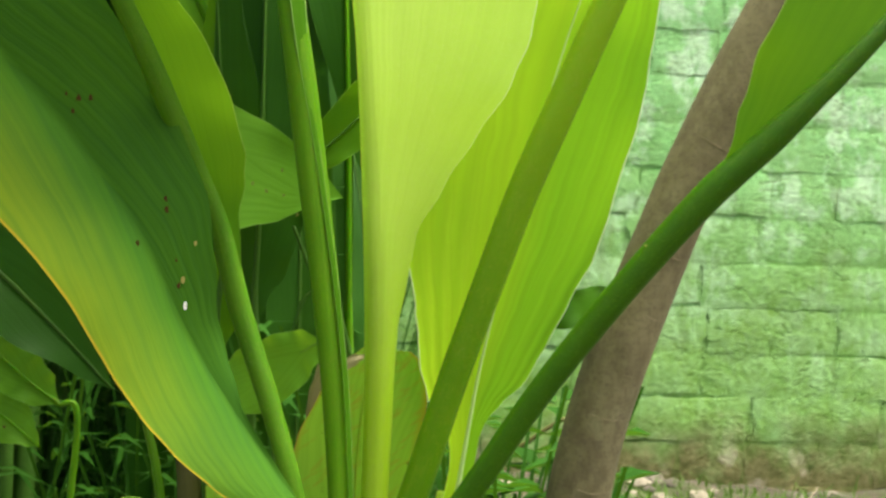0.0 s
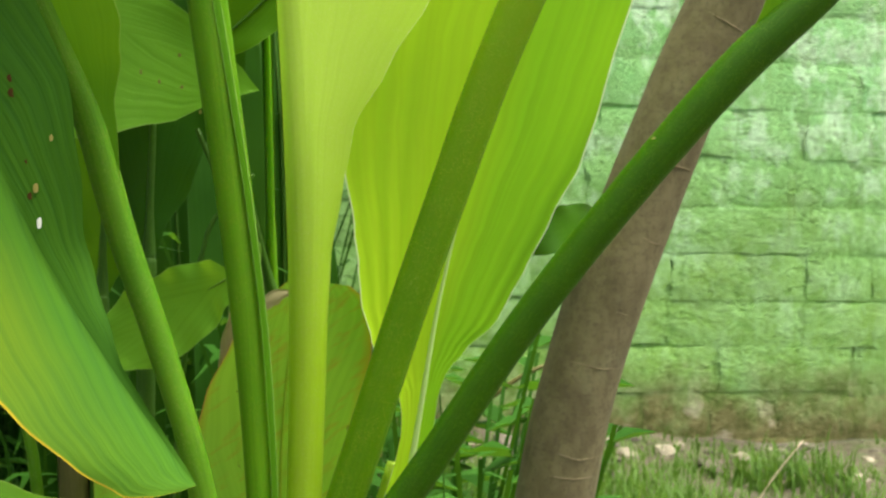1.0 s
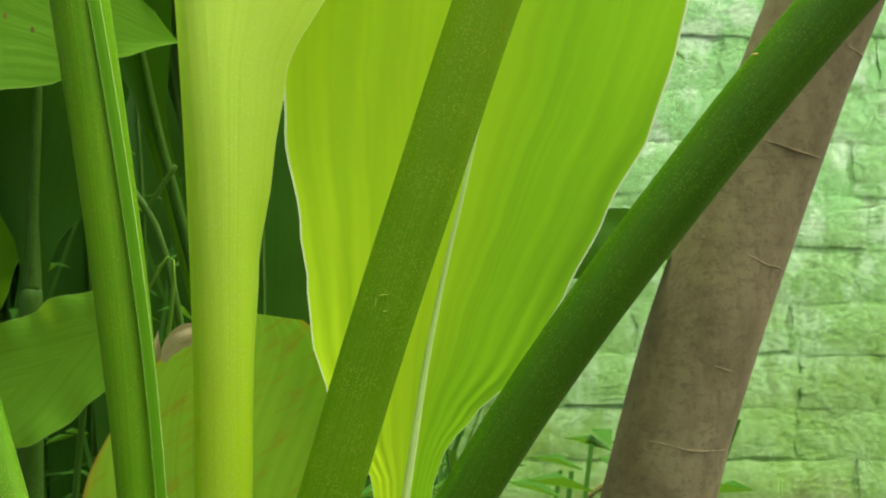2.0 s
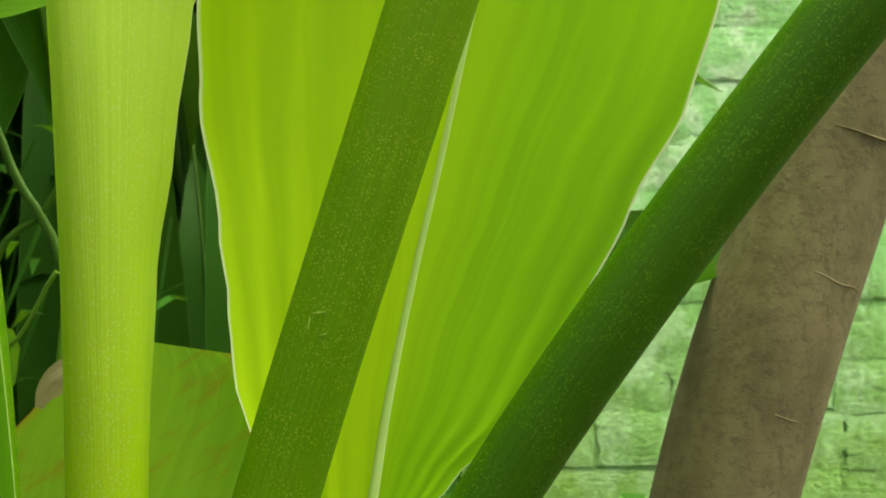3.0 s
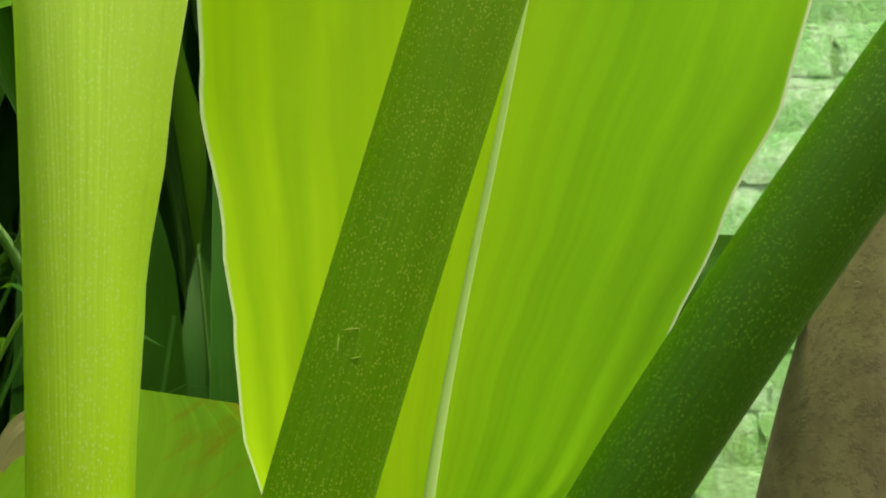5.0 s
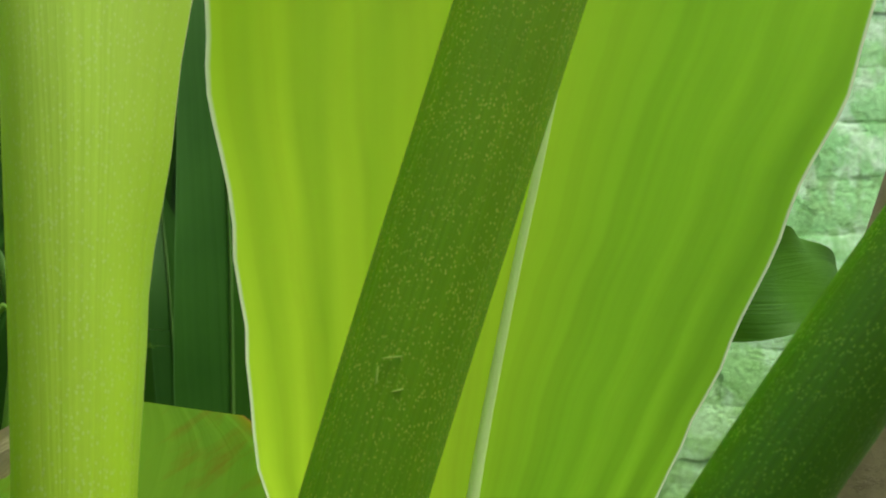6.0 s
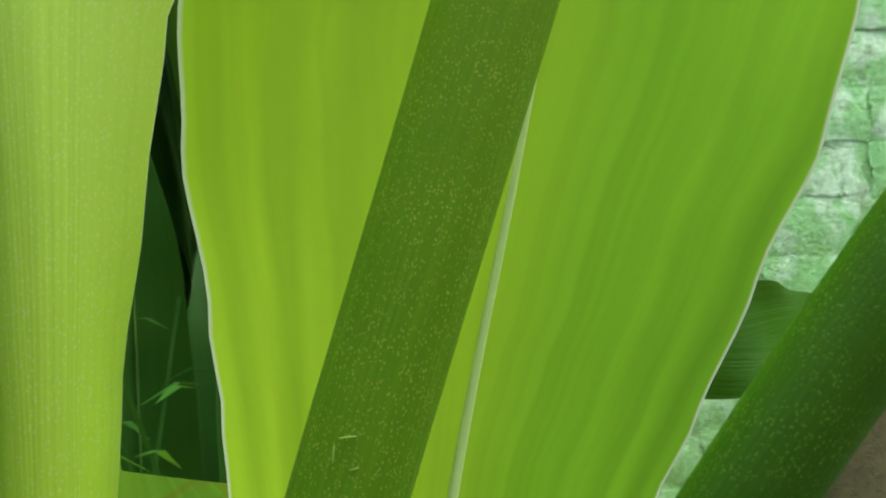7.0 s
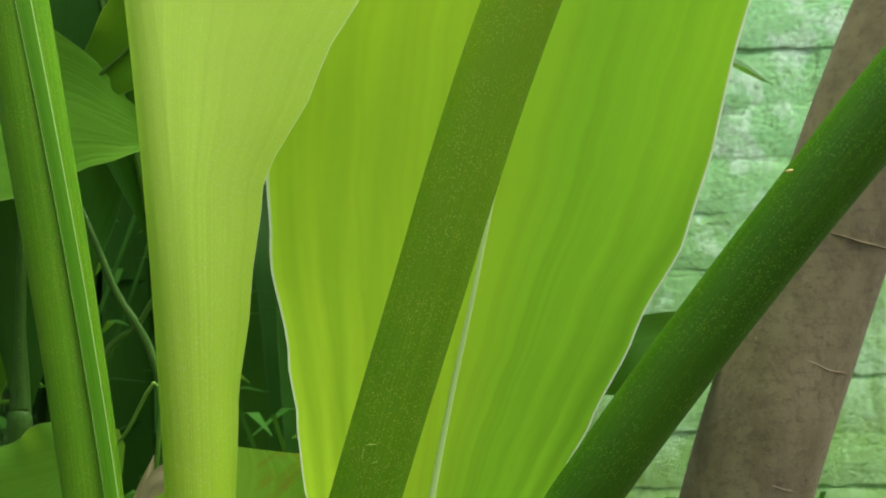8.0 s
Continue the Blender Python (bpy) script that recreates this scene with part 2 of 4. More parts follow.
def bark_material():
    m, nt, b = material("grey brown bark")
    coord = nt.nodes.new("ShaderNodeTexCoord").outputs["Object"]
    n1 = ramp(nt, noise_fac(nt, 22, 5, coord), 0.3, 0.7)
    n2 = ramp(nt, noise_fac(nt, 170, 5, scaled(nt, coord, 1, 1, 0.6)), 0.35, 0.65)
    col = mix_col(nt, n1, (0.080, 0.068, 0.028), (0.130, 0.110, 0.050))
    col = mix_col(nt, math_node(nt, 'MULTIPLY', n2, 0.45), col, (0.21, 0.185, 0.095))
    lichen = ramp(nt, noise_fac(nt, 45, 5, scaled(nt, coord, 1, 1, 0.5), 0.65), 0.55, 0.7)
    col = mix_col(nt, math_node(nt, 'MULTIPLY', lichen, 0.35), col, (0.21, 0.22, 0.11))
    lines = ramp(nt, noise_fac(nt, 1.0, 4, scaled(nt, coord, 90, 90, 700), 0.6), 0.58, 0.68)
    col = mix_col(nt, math_node(nt, 'MULTIPLY', lines, 0.22), col, (0.05, 0.035, 0.02))
    grit = ramp(nt, noise_fac(nt, 420, 4, coord, 0.7), 0.5, 0.62)
    col = mix_col(nt, math_node(nt, 'MULTIPLY', grit, 0.35), col, (0.05, 0.04, 0.018))
    pit = pale_dots(nt, scaled(nt, coord, 260, 260, 420), 0.10, 0.22)
    col = mix_col(nt, math_node(nt, 'MULTIPLY', math_node(nt, 'MULTIPLY', pit, ramp(nt, noise_fac(nt, 60, 3, coord), 0.45, 0.6)), 0.55), col, (0.055, 0.04, 0.025))
    dark = ramp(nt, noise_fac(nt, 70, 5, scaled(nt, coord, 1, 1, 1.6)), 0.54, 0.66)
    col = mix_col(nt, math_node(nt, 'MULTIPLY', dark, 0.28), col, (0.07, 0.05, 0.03))
    nt.links.new(col, b.inputs["Base Color"])
    b.inputs["Roughness"].default_value = 0.85
    bump(nt, math_node(nt, 'ADD', math_node(nt, 'ADD', n2, grit), math_node(nt, 'MULTIPLY', lines, -0.2)), 0.14, 0.0006, b)
    return m
MAT_BARK = bark_material()

def ring_material():
    m, nt, b = material("bark scar")
    coord = nt.nodes.new("ShaderNodeTexCoord").outputs["Object"]
    nt.links.new(mix_col(nt, ramp(nt, noise_fac(nt, 140, 4, coord), 0.3, 0.7), (0.10, 0.080, 0.036), (0.24, 0.20, 0.11)), b.inputs["Base Color"])
    b.inputs["Roughness"].default_value = 0.85
    return m
MAT_RING = ring_material()

def paint_material(name, dull):
    """Green wash on old brick: thin and worn, chalky above, mossy below, bare clay along the foot."""
    m, nt, b = material(name)
    geo = nt.nodes.new("ShaderNodeNewGeometry").outputs["Position"]
    info = nt.nodes.new("ShaderNodeObjectInfo").outputs["Random"]
    sep = nt.nodes.new("ShaderNodeSeparateXYZ")
    nt.links.new(geo, sep.inputs[0])
    broad = ramp(nt, noise_fac(nt, 6, 6, geo, 0.6), 0.32, 0.68)
    grain = ramp(nt, noise_fac(nt, 38, 8, geo, 0.75), 0.36, 0.64)
    speck = noise_fac(nt, 210, 4, geo, 0.7)
    high = ramp(nt, math_node(nt, 'ADD', sep.outputs[2], math_node(nt, 'MULTIPLY_ADD', noise_fac(nt, 5, 4, geo), 0.5, -0.25)), 0.16, 0.62)
    moss = mix_col(nt, broad, (0.155, 0.30, 0.034), (0.25, 0.45, 0.072))
    mint = mix_col(nt, broad, (0.245, 0.60, 0.20), (0.39, 0.79, 0.34))
    col = mix_col(nt, high, moss, mint)
    col = mix_col(nt, math_node(nt, 'MULTIPLY', info, 0.45), col, (0.24, 0.52, 0.16))
    chalk = ramp(nt, noise_fac(nt, 19, 7, scaled(nt, geo, 1, 1, 0.75), 0.68), 0.49, 0.60)
    col = mix_col(nt, math_node(nt, 'MULTIPLY', chalk, math_node(nt, 'MULTIPLY_ADD', high, 0.95, 0.15)), col, (0.66, 0.90, 0.64))
    col = mix_col(nt, math_node(nt, 'MULTIPLY', grain, 0.5), col, (0.44, 0.75, 0.33))
    worn = ramp(nt, noise_fac(nt, 30, 6, scaled(nt, geo, 1, 1, 1.6), 0.75), 0.52, 0.66)
    col = mix_col(nt, math_node(nt, 'MULTIPLY', worn, 0.55), col, (0.12, 0.29, 0.05))
    drips = ramp(nt, noise_fac(nt, 1.0, 4, scaled(nt, geo, 26, 26, 4), 0.6), 0.58, 0.70)
    col = mix_col(nt, math_node(nt, 'MULTIPLY', drips, 0.45), col, (0.17, 0.30, 0.06))
    scratch = ramp(nt, noise_fac(nt, 1.0, 5, scaled(nt, geo, 22, 22, 110), 0.62), 0.60, 0.66)
    col = mix_col(nt, math_node(nt, 'MULTIPLY', scratch, 0.35), col, (0.08, 0.15, 0.03))
    low = math_node(nt, 'ADD', sep.outputs[2], math_node(nt, 'MULTIPLY_ADD', noise_fac(nt, 11, 6, geo, 0.65), 0.22, -0.11))
    clay = mix_col(nt, grain, (0.11, 0.12, 0.035), (0.27, 0.25, 0.11))
    clay = mix_col(nt, math_node(nt, 'MULTIPLY', ramp(nt, noise_fac(nt, 16, 5, geo), 0.58, 0.68), 0.7), clay, (0.55, 0.48, 0.36))
    col = mix_col(nt, ramp(nt, low, 0.075, -0.03), col, clay)
    if dull:
        col = mix_col(nt, dull, col, (0.10, 0.20, 0.03))
    nt.links.new(col, b.inputs["Base Color"])
    b.inputs["Roughness"].default_value = 0.85
    b.inputs["Specular IOR Level"].default_value = 0.2
    h = math_node(nt, 'ADD', math_node(nt, 'ADD', grain, speck), math_node(nt, 'MULTIPLY_ADD', scratch, -1.2, math_node(nt, 'MULTIPLY', worn, -0.6)))
    bump(nt, h, 0.6, 0.006, b)
    return m
MAT_BRICK = paint_material("green washed brick", 0.0)
MAT_MORTAR = paint_material("green washed mortar", 0.3)

def soil_material():
    m, nt, b = material("damp soil")
    geo = nt.nodes.new("ShaderNodeNewGeometry").outputs["Position"]
    n1 = ramp(nt, noise_fac(nt, 7, 6, geo), 0.3, 0.7)
    n2 = ramp(nt, noise_fac(nt, 80, 6, geo, 0.65), 0.3, 0.7)
    col = mix_col(nt, n1, (0.04, 0.034, 0.020), (0.105, 0.085, 0.058))
    col = mix_col(nt, math_node(nt, 'MULTIPLY', n2, 0.55), col, (0.20, 0.17, 0.12))
    mossy = ramp(nt, noise_fac(nt, 13, 5, geo, 0.65), 0.5, 0.64)
    col = mix_col(nt, math_node(nt, 'MULTIPLY', mossy, 0.75), col, (0.07, 0.11, 0.025))
    nt.links.new(col, b.inputs["Base Color"])
    b.inputs["Roughness"].default_value = 0.9
    bump(nt, math_node(nt, 'ADD', n1, n2), 0.7, 0.01, b)
    return m
MAT_SOIL = soil_material()
MAT_GRASS = leaf_material("grass blade", (0.095, 0.19, 0.026), (0.05, 0.115, 0.015), (0.18, 0.33, 0.04), fac=0.35, veins=3, slant=0, margin=(0.2, 0.35, 0.08))

def stone_material(name, dark, light):
    m, nt, b = material(name)
    geo = nt.nodes.new("ShaderNodeNewGeometry").outputs["Position"]
    n2 = ramp(nt, noise_fac(nt, 50, 6, geo, 0.65), 0.3, 0.7)
    col = mix_col(nt, n2, dark, light)
    nt.links.new(col, b.inputs["Base Color"])
    b.inputs["Roughness"].default_value = 0.85
    bump(nt, n2, 0.6, 0.004, b)
    return m
MAT_STONE = stone_material("rubble stone", (0.06, 0.052, 0.036), (0.19, 0.168, 0.13))
MAT_PALE = stone_material("pale stone", (0.16, 0.14, 0.10), (0.36, 0.32, 0.25))

# ---- builders ----
def mesh_of(name, verts, faces, uvs, mat, smooth=True):
    me = bpy.data.meshes.new(name)
    me.from_pydata([tuple(v) for v in verts], [], faces)
    if uvs is not None:
        lay = me.uv_layers.new(name="UVMap")
        for lp in me.loops:
            lay.data[lp.index].uv = uvs[lp.vertex_index]
    if smooth:
        me.polygons.foreach_set("use_smooth", [True] * len(me.polygons))
    me.materials.append(mat)
    return me

def part(name, me, parent=None, label=""):
    ob = new(name, me)
    if parent is not None:
        ob.parent = parent
        ob.matrix_parent_inverse = parent.matrix_world.inverted()
    return tagged(ob, label=label)

def spline(pts, s):
    """Catmull-Rom through pts at s in 0..1."""
    n = len(pts) - 1
    f = min(max(s, 0.0), 1.0) * n
    i = min(int(f), n - 1)
    t = f - i
    p1, p2 = Vector(pts[i]), Vector(pts[i + 1])
    p0 = Vector(pts[i - 1]) if i > 0 else 2 * p1 - p2
    p3 = Vector(pts[i + 2]) if i + 2 <= n else 2 * p2 - p1
    return 0.5 * (2 * p1 + (p2 - p0) * t + (2 * p0 - 5 * p1 + 4 * p2 - p3) * t * t + (3 * p1 - p0 - 3 * p2 + p3) * t ** 3)

def tangent(pts, s):
    return (spline(pts, min(s + 0.01, 1)) - spline(pts, max(s - 0.01, 0))).normalized()

def lerp_rows(rows, s):
    """Smoothly read rows of (s, a, b, ...) at s."""
    for r0, r1 in zip(rows, rows[1:]):
        if s <= r1[0]:
            k = (s - r0[0]) / (r1[0] - r0[0])
            k = k * k * (3 - 2 * k) * 0.5 + k * 0.5
            return [a + (b - a) * k for a, b in zip(r0[1:], r1[1:])]
    return list(rows[-1][1:])

def blade_mesh(name, mid, widths, normal, mat, fold=(0, 0), cup=(0.0, 0.0), wave=0.0, waves=4.0, n=56, half=9, seed=0, pleat=0.0, pleats=6):
    """A leaf blade: midrib line, rows (s, left, right half-width), the way its face looks, fold of each half in degrees
    (towards the face), cup (curl of each half, radians at its margin) and ripple of its margin. fold and cup may be rows by s too."""
    verts, faces, uvs = [], [], []
    m = 2 * half + 1
    for i in range(n + 1):
        s = i / n
        p, tg = spline(mid, s), tangent(mid, s)
        nrm0 = Vector(lerp_rows(normal, s) if isinstance(normal[0], tuple) else normal).normalized()
        nr = (nrm0 - tg * nrm0.dot(tg)).normalized()
        rt = tg.cross(nr)
        wl, wr = lerp_rows(widths, s)
        fo = lerp_rows(fold, s) if isinstance(fold[0], tuple) else fold
        cu = lerp_rows(cup, s) if isinstance(cup[0], tuple) else cup
        line = [None] * m
        line[half] = (p, 0.5)
        for sg, w, k in ((-1, wl, 0), (1, wr, 1)):
            x = y = 0.0
            for j in range(1, half + 1):
                a = j / half
                ang = radians(fo[k]) + cu[k] * (a - 0.5 / half)
                x += math.cos(ang) * w / half
                y += math.sin(ang) * w / half
                rip = wave * a * a * math.sin(6.283 * (waves * s + 0.37 * seed) + (1.3 if sg > 0 else 0)) + wave * 0.5 * a * noise.noise((s * 7, sg * a * 2, seed * 3.1))
                rip += pleat * min(1, w / 0.02) * (1 - a) ** 0.5 * a * 2 * math.sin(6.283 * (pleats * a - 1.2 * s))
                line[half + sg * j] = (p + rt * (sg * x) + nr * (y + rip * min(1, w / 0.01)), 0.5 + 0.5 * sg * a)
        for v, u in line:
            verts.append(v)
            uvs.append((u, s))
    for i in range(n):
        for j in range(m - 1):
            a = i * m + j
            faces.append((a, a + 1, a + m + 1, a + m))
    return mesh_of(name, verts, faces, uvs, mat)

def tube_mesh(name, pts, radii, mat, n=24, around=14, face=(0, -1, 0), flat=1.0, groove=0.0, cap=True, lump=0.0):
    """A stalk along pts, rows (s, radius); flat < 1 squeezes it along its face; groove dents the face's far side."""
    verts, faces, uvs = [], [], []
    f0 = Vector(face).normalized()
    run = 0.0
    last = None
    for i in range(n + 1):
        s = i / n
        p, tg = spline(pts, s), tangent(pts, s)
        run += (p - last).length if last is not None else 0.0
        last = p
        nr = (f0 - tg * f0.dot(tg)).normalized()
        rt = tg.cross(nr)
        r = lerp_rows(radii, s)[0]
        for j in range(around + 1):
            a = 6.2832 * j / around
            g = 1 - groove * max(0.0, -math.sin(a)) ** 6
            q = r * (1 + lump * noise.noise((math.cos(a) * 1.5, math.sin(a) * 1.5, run * 30)))
            verts.append(p + rt * (q * math.cos(a)) + nr * (q * flat * g * math.sin(a)))
            uvs.append((r * a, run))
    m = around + 1
    for i in range(n):
        for j in range(around):
            a = i * m + j
            faces.append((a, a + 1, a + m + 1, a + m))
    if cap:
        faces.append(tuple(reversed(range(around))))
        faces.append(tuple(n * m + j for j in range(around)))
    return mesh_of(name, verts, faces, uvs, mat)

def plant(name, base, label, group=""):
    ob = new(name)
    ob.location = base
    bpy.context.view_layer.update()
    return tagged(ob, label=label, category="plant", group=group)

# ---- ground and wall ----
GROUND = -0.06
def ground_z(x, y):
    if abs(x) > 2.9 or y < -1.9 or y > 3.9:
        return GROUND
    z = GROUND + 0.02 * noise.noise((x * 2.2, y * 2.2, 0)) + 0.012 * noise.noise((x * 9, y * 9, 3)) + 0.009 * noise.noise((x * 27, y * 27, 5))
    return z + 0.022 * max(0.0, 1 - abs(y - 2.12) / 0.3) * max(0.0, 0.5 + noise.noise((x * 4, y * 4, 9)))

def ground_mesh():
    verts, faces = [], []
    xs = [-60, -20, -6, -3, -2.4, -1.8] + [-1.2 + 0.025 * i for i in range(109)] + [1.8, 2.4, 3, 6, 20, 60]
    ys = [-60, -20, -6] + [-2 + 0.2 * i for i in range(14)] + [0.8 + 0.025 * i for i in range(57)] + [2.5, 3, 4, 8, 20, 60]
    for y in ys:
        for x in xs:
            z = ground_z(x, y)
            verts.append((x, y, z))
    w = len(xs)
    for i in range(len(ys) - 1):
        for j in range(w - 1):
            a = i * w + j
            faces.append((a, a + 1, a + w + 1, a + w))
    return mesh_of("ground", verts, faces, None, MAT_SOIL)
tagged(part("ground", ground_mesh()), "damp brown soil with rubble and grass below the wall", "ground", kind="structure")

WALL_Y = 2.2
COURSE, BRICK_L, JOINT = 0.079, 0.235, 0.0042
WALL_Z0 = -0.136
def wall_mesh():
    """The wall's body, its face of smeared mortar uneven, so that it stands proud of the bricks here and there."""
    verts, faces = [], []
    xs = [-2.4] + [-1.4 + 0.02 * i for i in range(151)] + [2.8]
    zs = [-0.2] + [-0.14 + 0.0125 * i for i in range(92)] + [1.75]
    for z in zs:
        for x in xs:
            y = WALL_Y + 0.0026 + 0.0030 * noise.noise((x * 9, z * 14, 4)) + 0.0014 * noise.noise((x * 31, z * 40, 8))
            verts.append((x, y, z))
    w, q = len(xs), len(xs) * len(zs)
    for i in range(len(zs) - 1):
        for j in range(w - 1):
            a = i * w + j
            faces.append((a, a + 1, a + w + 1, a + w))
    corner = [0, w - 1, q - 1, q - w]
    verts += [(verts[c][0], WALL_Y + 0.23, verts[c][2]) for c in corner]
    faces += [(q, q + 3, q + 2, q + 1), tuple(range(w - 1, -1, -1)) + (q, q + 1), tuple(range(q - w, q)) + (q + 2, q + 3),
              tuple(w * k for k in range(len(zs))) + (q + 3, q), tuple(w * k + w - 1 for k in range(len(zs) - 1, -1, -1)) + (q + 1, q + 2)]
    return mesh_of("wall_north", verts, faces, None, MAT_MORTAR, smooth=False)
wall = tagged(part("wall_north", wall_mesh()), "old brick garden wall washed in worn light green", "wall", kind="structure")

def brick_mesh(length, seed):
    """A hand-made brick with a nearly flat face and ragged edges; origin at the middle of its face."""
    verts, faces = [], []
    nx, nz = (10, 4) if length > 0.15 else (5, 4)
    h = COURSE - JOINT
    for k in range(nz + 1):
        for i in range(nx + 1):
            u, v = i / nx * 2 - 1, k / nz * 2 - 1
            x = u * (length - JOINT) / 2 + 0.013 * noise.noise((i * 1.3, k * 1.7, seed * 7.7))
            z = v * h / 2 + 0.005 * noise.noise((i * 1.1, k * 1.7, seed * 3.3 + 50))
            y = 0.0013 * noise.noise((i * 0.5, k * 0.6, seed * 5.1 + 20)) + 0.0009 * noise.noise((i * 2.7, k * 2.6, seed * 5.1 + 20))
            y += 0.0011 * (abs(u) > 0.99) + 0.0011 * (abs(v) > 0.99)
            verts.append((x, y, z))
    w = nx + 1
    for k in range(nz):
        for i in range(nx):
            a = k * w + i
            faces.append((a, a + 1, a + w + 1, a + w))
    ring = list(range(w)) + [w * (k + 1) - 1 for k in range(1, nz + 1)] + [w * nz + i for i in range(nx - 1, -1, -1)] + [w * k for k in range(nz - 1, 0, -1)]
    c, q = len(verts), len(ring)
    verts += [verts[r] for r in ring]
    verts += [(verts[r][0] * 1.003, verts[r][1] + 0.02, verts[r][2] * 1.01) for r in ring]
    for i in range(q):
        faces.append((c + (i + 1) % q, c + i, c + q + i, c + q + (i + 1) % q))
    me = mesh_of("brick", verts, faces, None, MAT_BRICK, smooth=False)
    me.polygons.foreach_set("use_smooth", [i < nx * nz for i in range(len(me.polygons))])
    return me

# ---- the turmeric plant in the middle ----
main = plant("turmeric_plant", (-0.045, 0.585, GROUND), "leafy turmeric plant with pale backlit leaves on green stalks", "turmeric plants")
part("pseudostem", tube_mesh("pseudostem", [(-0.045, 0.585, -0.07), (-0.046, 0.585, 0.06), (-0.046, 0.583, 0.16), (-0.044, 0.58, 0.24)], [(0, 0.026), (0.5, 0.023), (1, 0.019)], MAT_SD, flat=0.85), main)

# leaf with a pale blade that opens out of its stalk
A_W = [(0.000, 0.0110, 0.0105), (0.255, 0.0110, 0.0104), (0.291, 0.0110, 0.0105), (0.327, 0.0110, 0.0112), (0.364, 0.0110, 0.0112), (0.400, 0.0112, 0.0124), (0.436, 0.0115, 0.0142), (0.473, 0.0117, 0.0172), (0.509, 0.0120, 0.0285), (0.545, 0.0125, 0.0415), (0.582, 0.0130, 0.0553), (0.618, 0.0135, 0.0645), (0.655, 0.0145, 0.0690), (0.750, 0.0180, 0.0700), (0.880, 0.0200, 0.0620), (0.960, 0.0120, 0.0340), (1.000, 0.0000, 0.0000)]
a_mid = [(-0.0430, 0.5780, 0.2000), (-0.0335, 0.5710, 0.2550), (-0.0279, 0.5676, 0.3100), (-0.0268, 0.5641, 0.3650), (-0.0276, 0.5605, 0.4200), (-0.0301, 0.5570, 0.4750), (-0.0340, 0.5535, 0.5300), (-0.0385, 0.5560, 0.5850), (-0.0430, 0.5610, 0.6400), (-0.0470, 0.5710, 0.6950), (-0.0520, 0.5850, 0.7500)]
leaf_a = part("leaf_blade", blade_mesh("leaf_blade", a_mid, A_W, (0.08, -1, 0.05), MAT_A, fold=(0, 0),
    cup=[(0, -1.9, -1.9), (0.33, -1.8, -1.8), (0.40, -1.8, -1.5), (0.436, -1.8, -1.0), (0.473, -1.8, -0.7), (0.51, -1.8, -0.35), (0.58, -1.9, 0.1), (0.75, -1.9, 0.25), (1, -1.5, 0.2)], wave=0.001, waves=3, n=110, half=14, seed=1, pleat=0.0003, pleats=7), main,
    "pale yellow-green leaf opening out of its stalk")
part("petiole_core", tube_mesh("petiole_core", [(x, y + 0.005, z) for x, y, z in a_mid[:8]], [(0, 0.0056), (0.5, 0.0052), (0.8, 0.003), (1, 0.0012)], MAT_SA, n=40, flat=0.75), leaf_a)

# leaning stalk
b_mid = [(-0.0500, 0.5830, 0.2000), (-0.0415, 0.5740, 0.2400), (-0.0312, 0.5693, 0.2800), (-0.0195, 0.5673, 0.3200), (-0.0078, 0.5653, 0.3600), (0.0037, 0.5633, 0.4000), (0.0163, 0.5613, 0.4400), (0.0293, 0.5593, 0.4800), (0.0450, 0.5573, 0.5200), (0.0612, 0.5565, 0.5600), (0.0790, 0.5580, 0.6000), (0.0990, 0.5620, 0.6400), (0.1200, 0.5690, 0.6800)]
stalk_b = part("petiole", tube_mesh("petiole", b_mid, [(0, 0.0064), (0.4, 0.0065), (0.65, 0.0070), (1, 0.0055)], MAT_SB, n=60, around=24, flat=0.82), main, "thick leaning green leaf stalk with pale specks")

# stalk leaning far over, blade beginning high up
c_mid = [(-0.0550, 0.5750, 0.2350), (-0.0495, 0.5630, 0.2596), (-0.0370, 0.5590, 0.2835), (-0.0145, 0.5565, 0.3145), (0.0127, 0.5520, 0.3560), (0.0380, 0.5474, 0.3976), (0.0675, 0.5428, 0.4391), (0.1008, 0.5382, 0.4807), (0.1235, 0.5357, 0.5035), (0.1425, 0.5334, 0.5235), (0.1660, 0.5325, 0.5492), (0.1915, 0.5340, 0.5793), (0.2175, 0.5400, 0.6124)]
leaf_c = part("petiole", tube_mesh("petiole", c_mid, [(0, 0.0056), (0.38, 0.0055), (0.5, 0.0059), (0.6, 0.0065), (0.68, 0.0062), (0.76, 0.0050), (1, 0.0018)], MAT_SD, n=60, around=24, flat=0.8), main, "dark green stalk leaning far over")
part("leaf_blade", blade_mesh("leaf_blade", [(0.1008, 0.5370, 0.4807), (0.1235, 0.5345, 0.5035), (0.1425, 0.5322, 0.5235), (0.1660, 0.5313, 0.5492), (0.1915, 0.5328, 0.5793), (0.2175, 0.5388, 0.6124), (0.2400, 0.5490, 0.6465)],
    [(0, 0.0003, 0.0003), (0.05, 0.004, 0.002), (0.1, 0.008, 0.004), (0.19, 0.019, 0.005), (0.33, 0.031, 0.006), (0.5, 0.041, 0.007), (0.75, 0.04, 0.012), (1, 0.0, 0.0)], (-0.25, -1, 0.35), MAT_F, fold=(12, -70), cup=(0.3, -0.6), wave=0.001, n=50, seed=2), leaf_c)

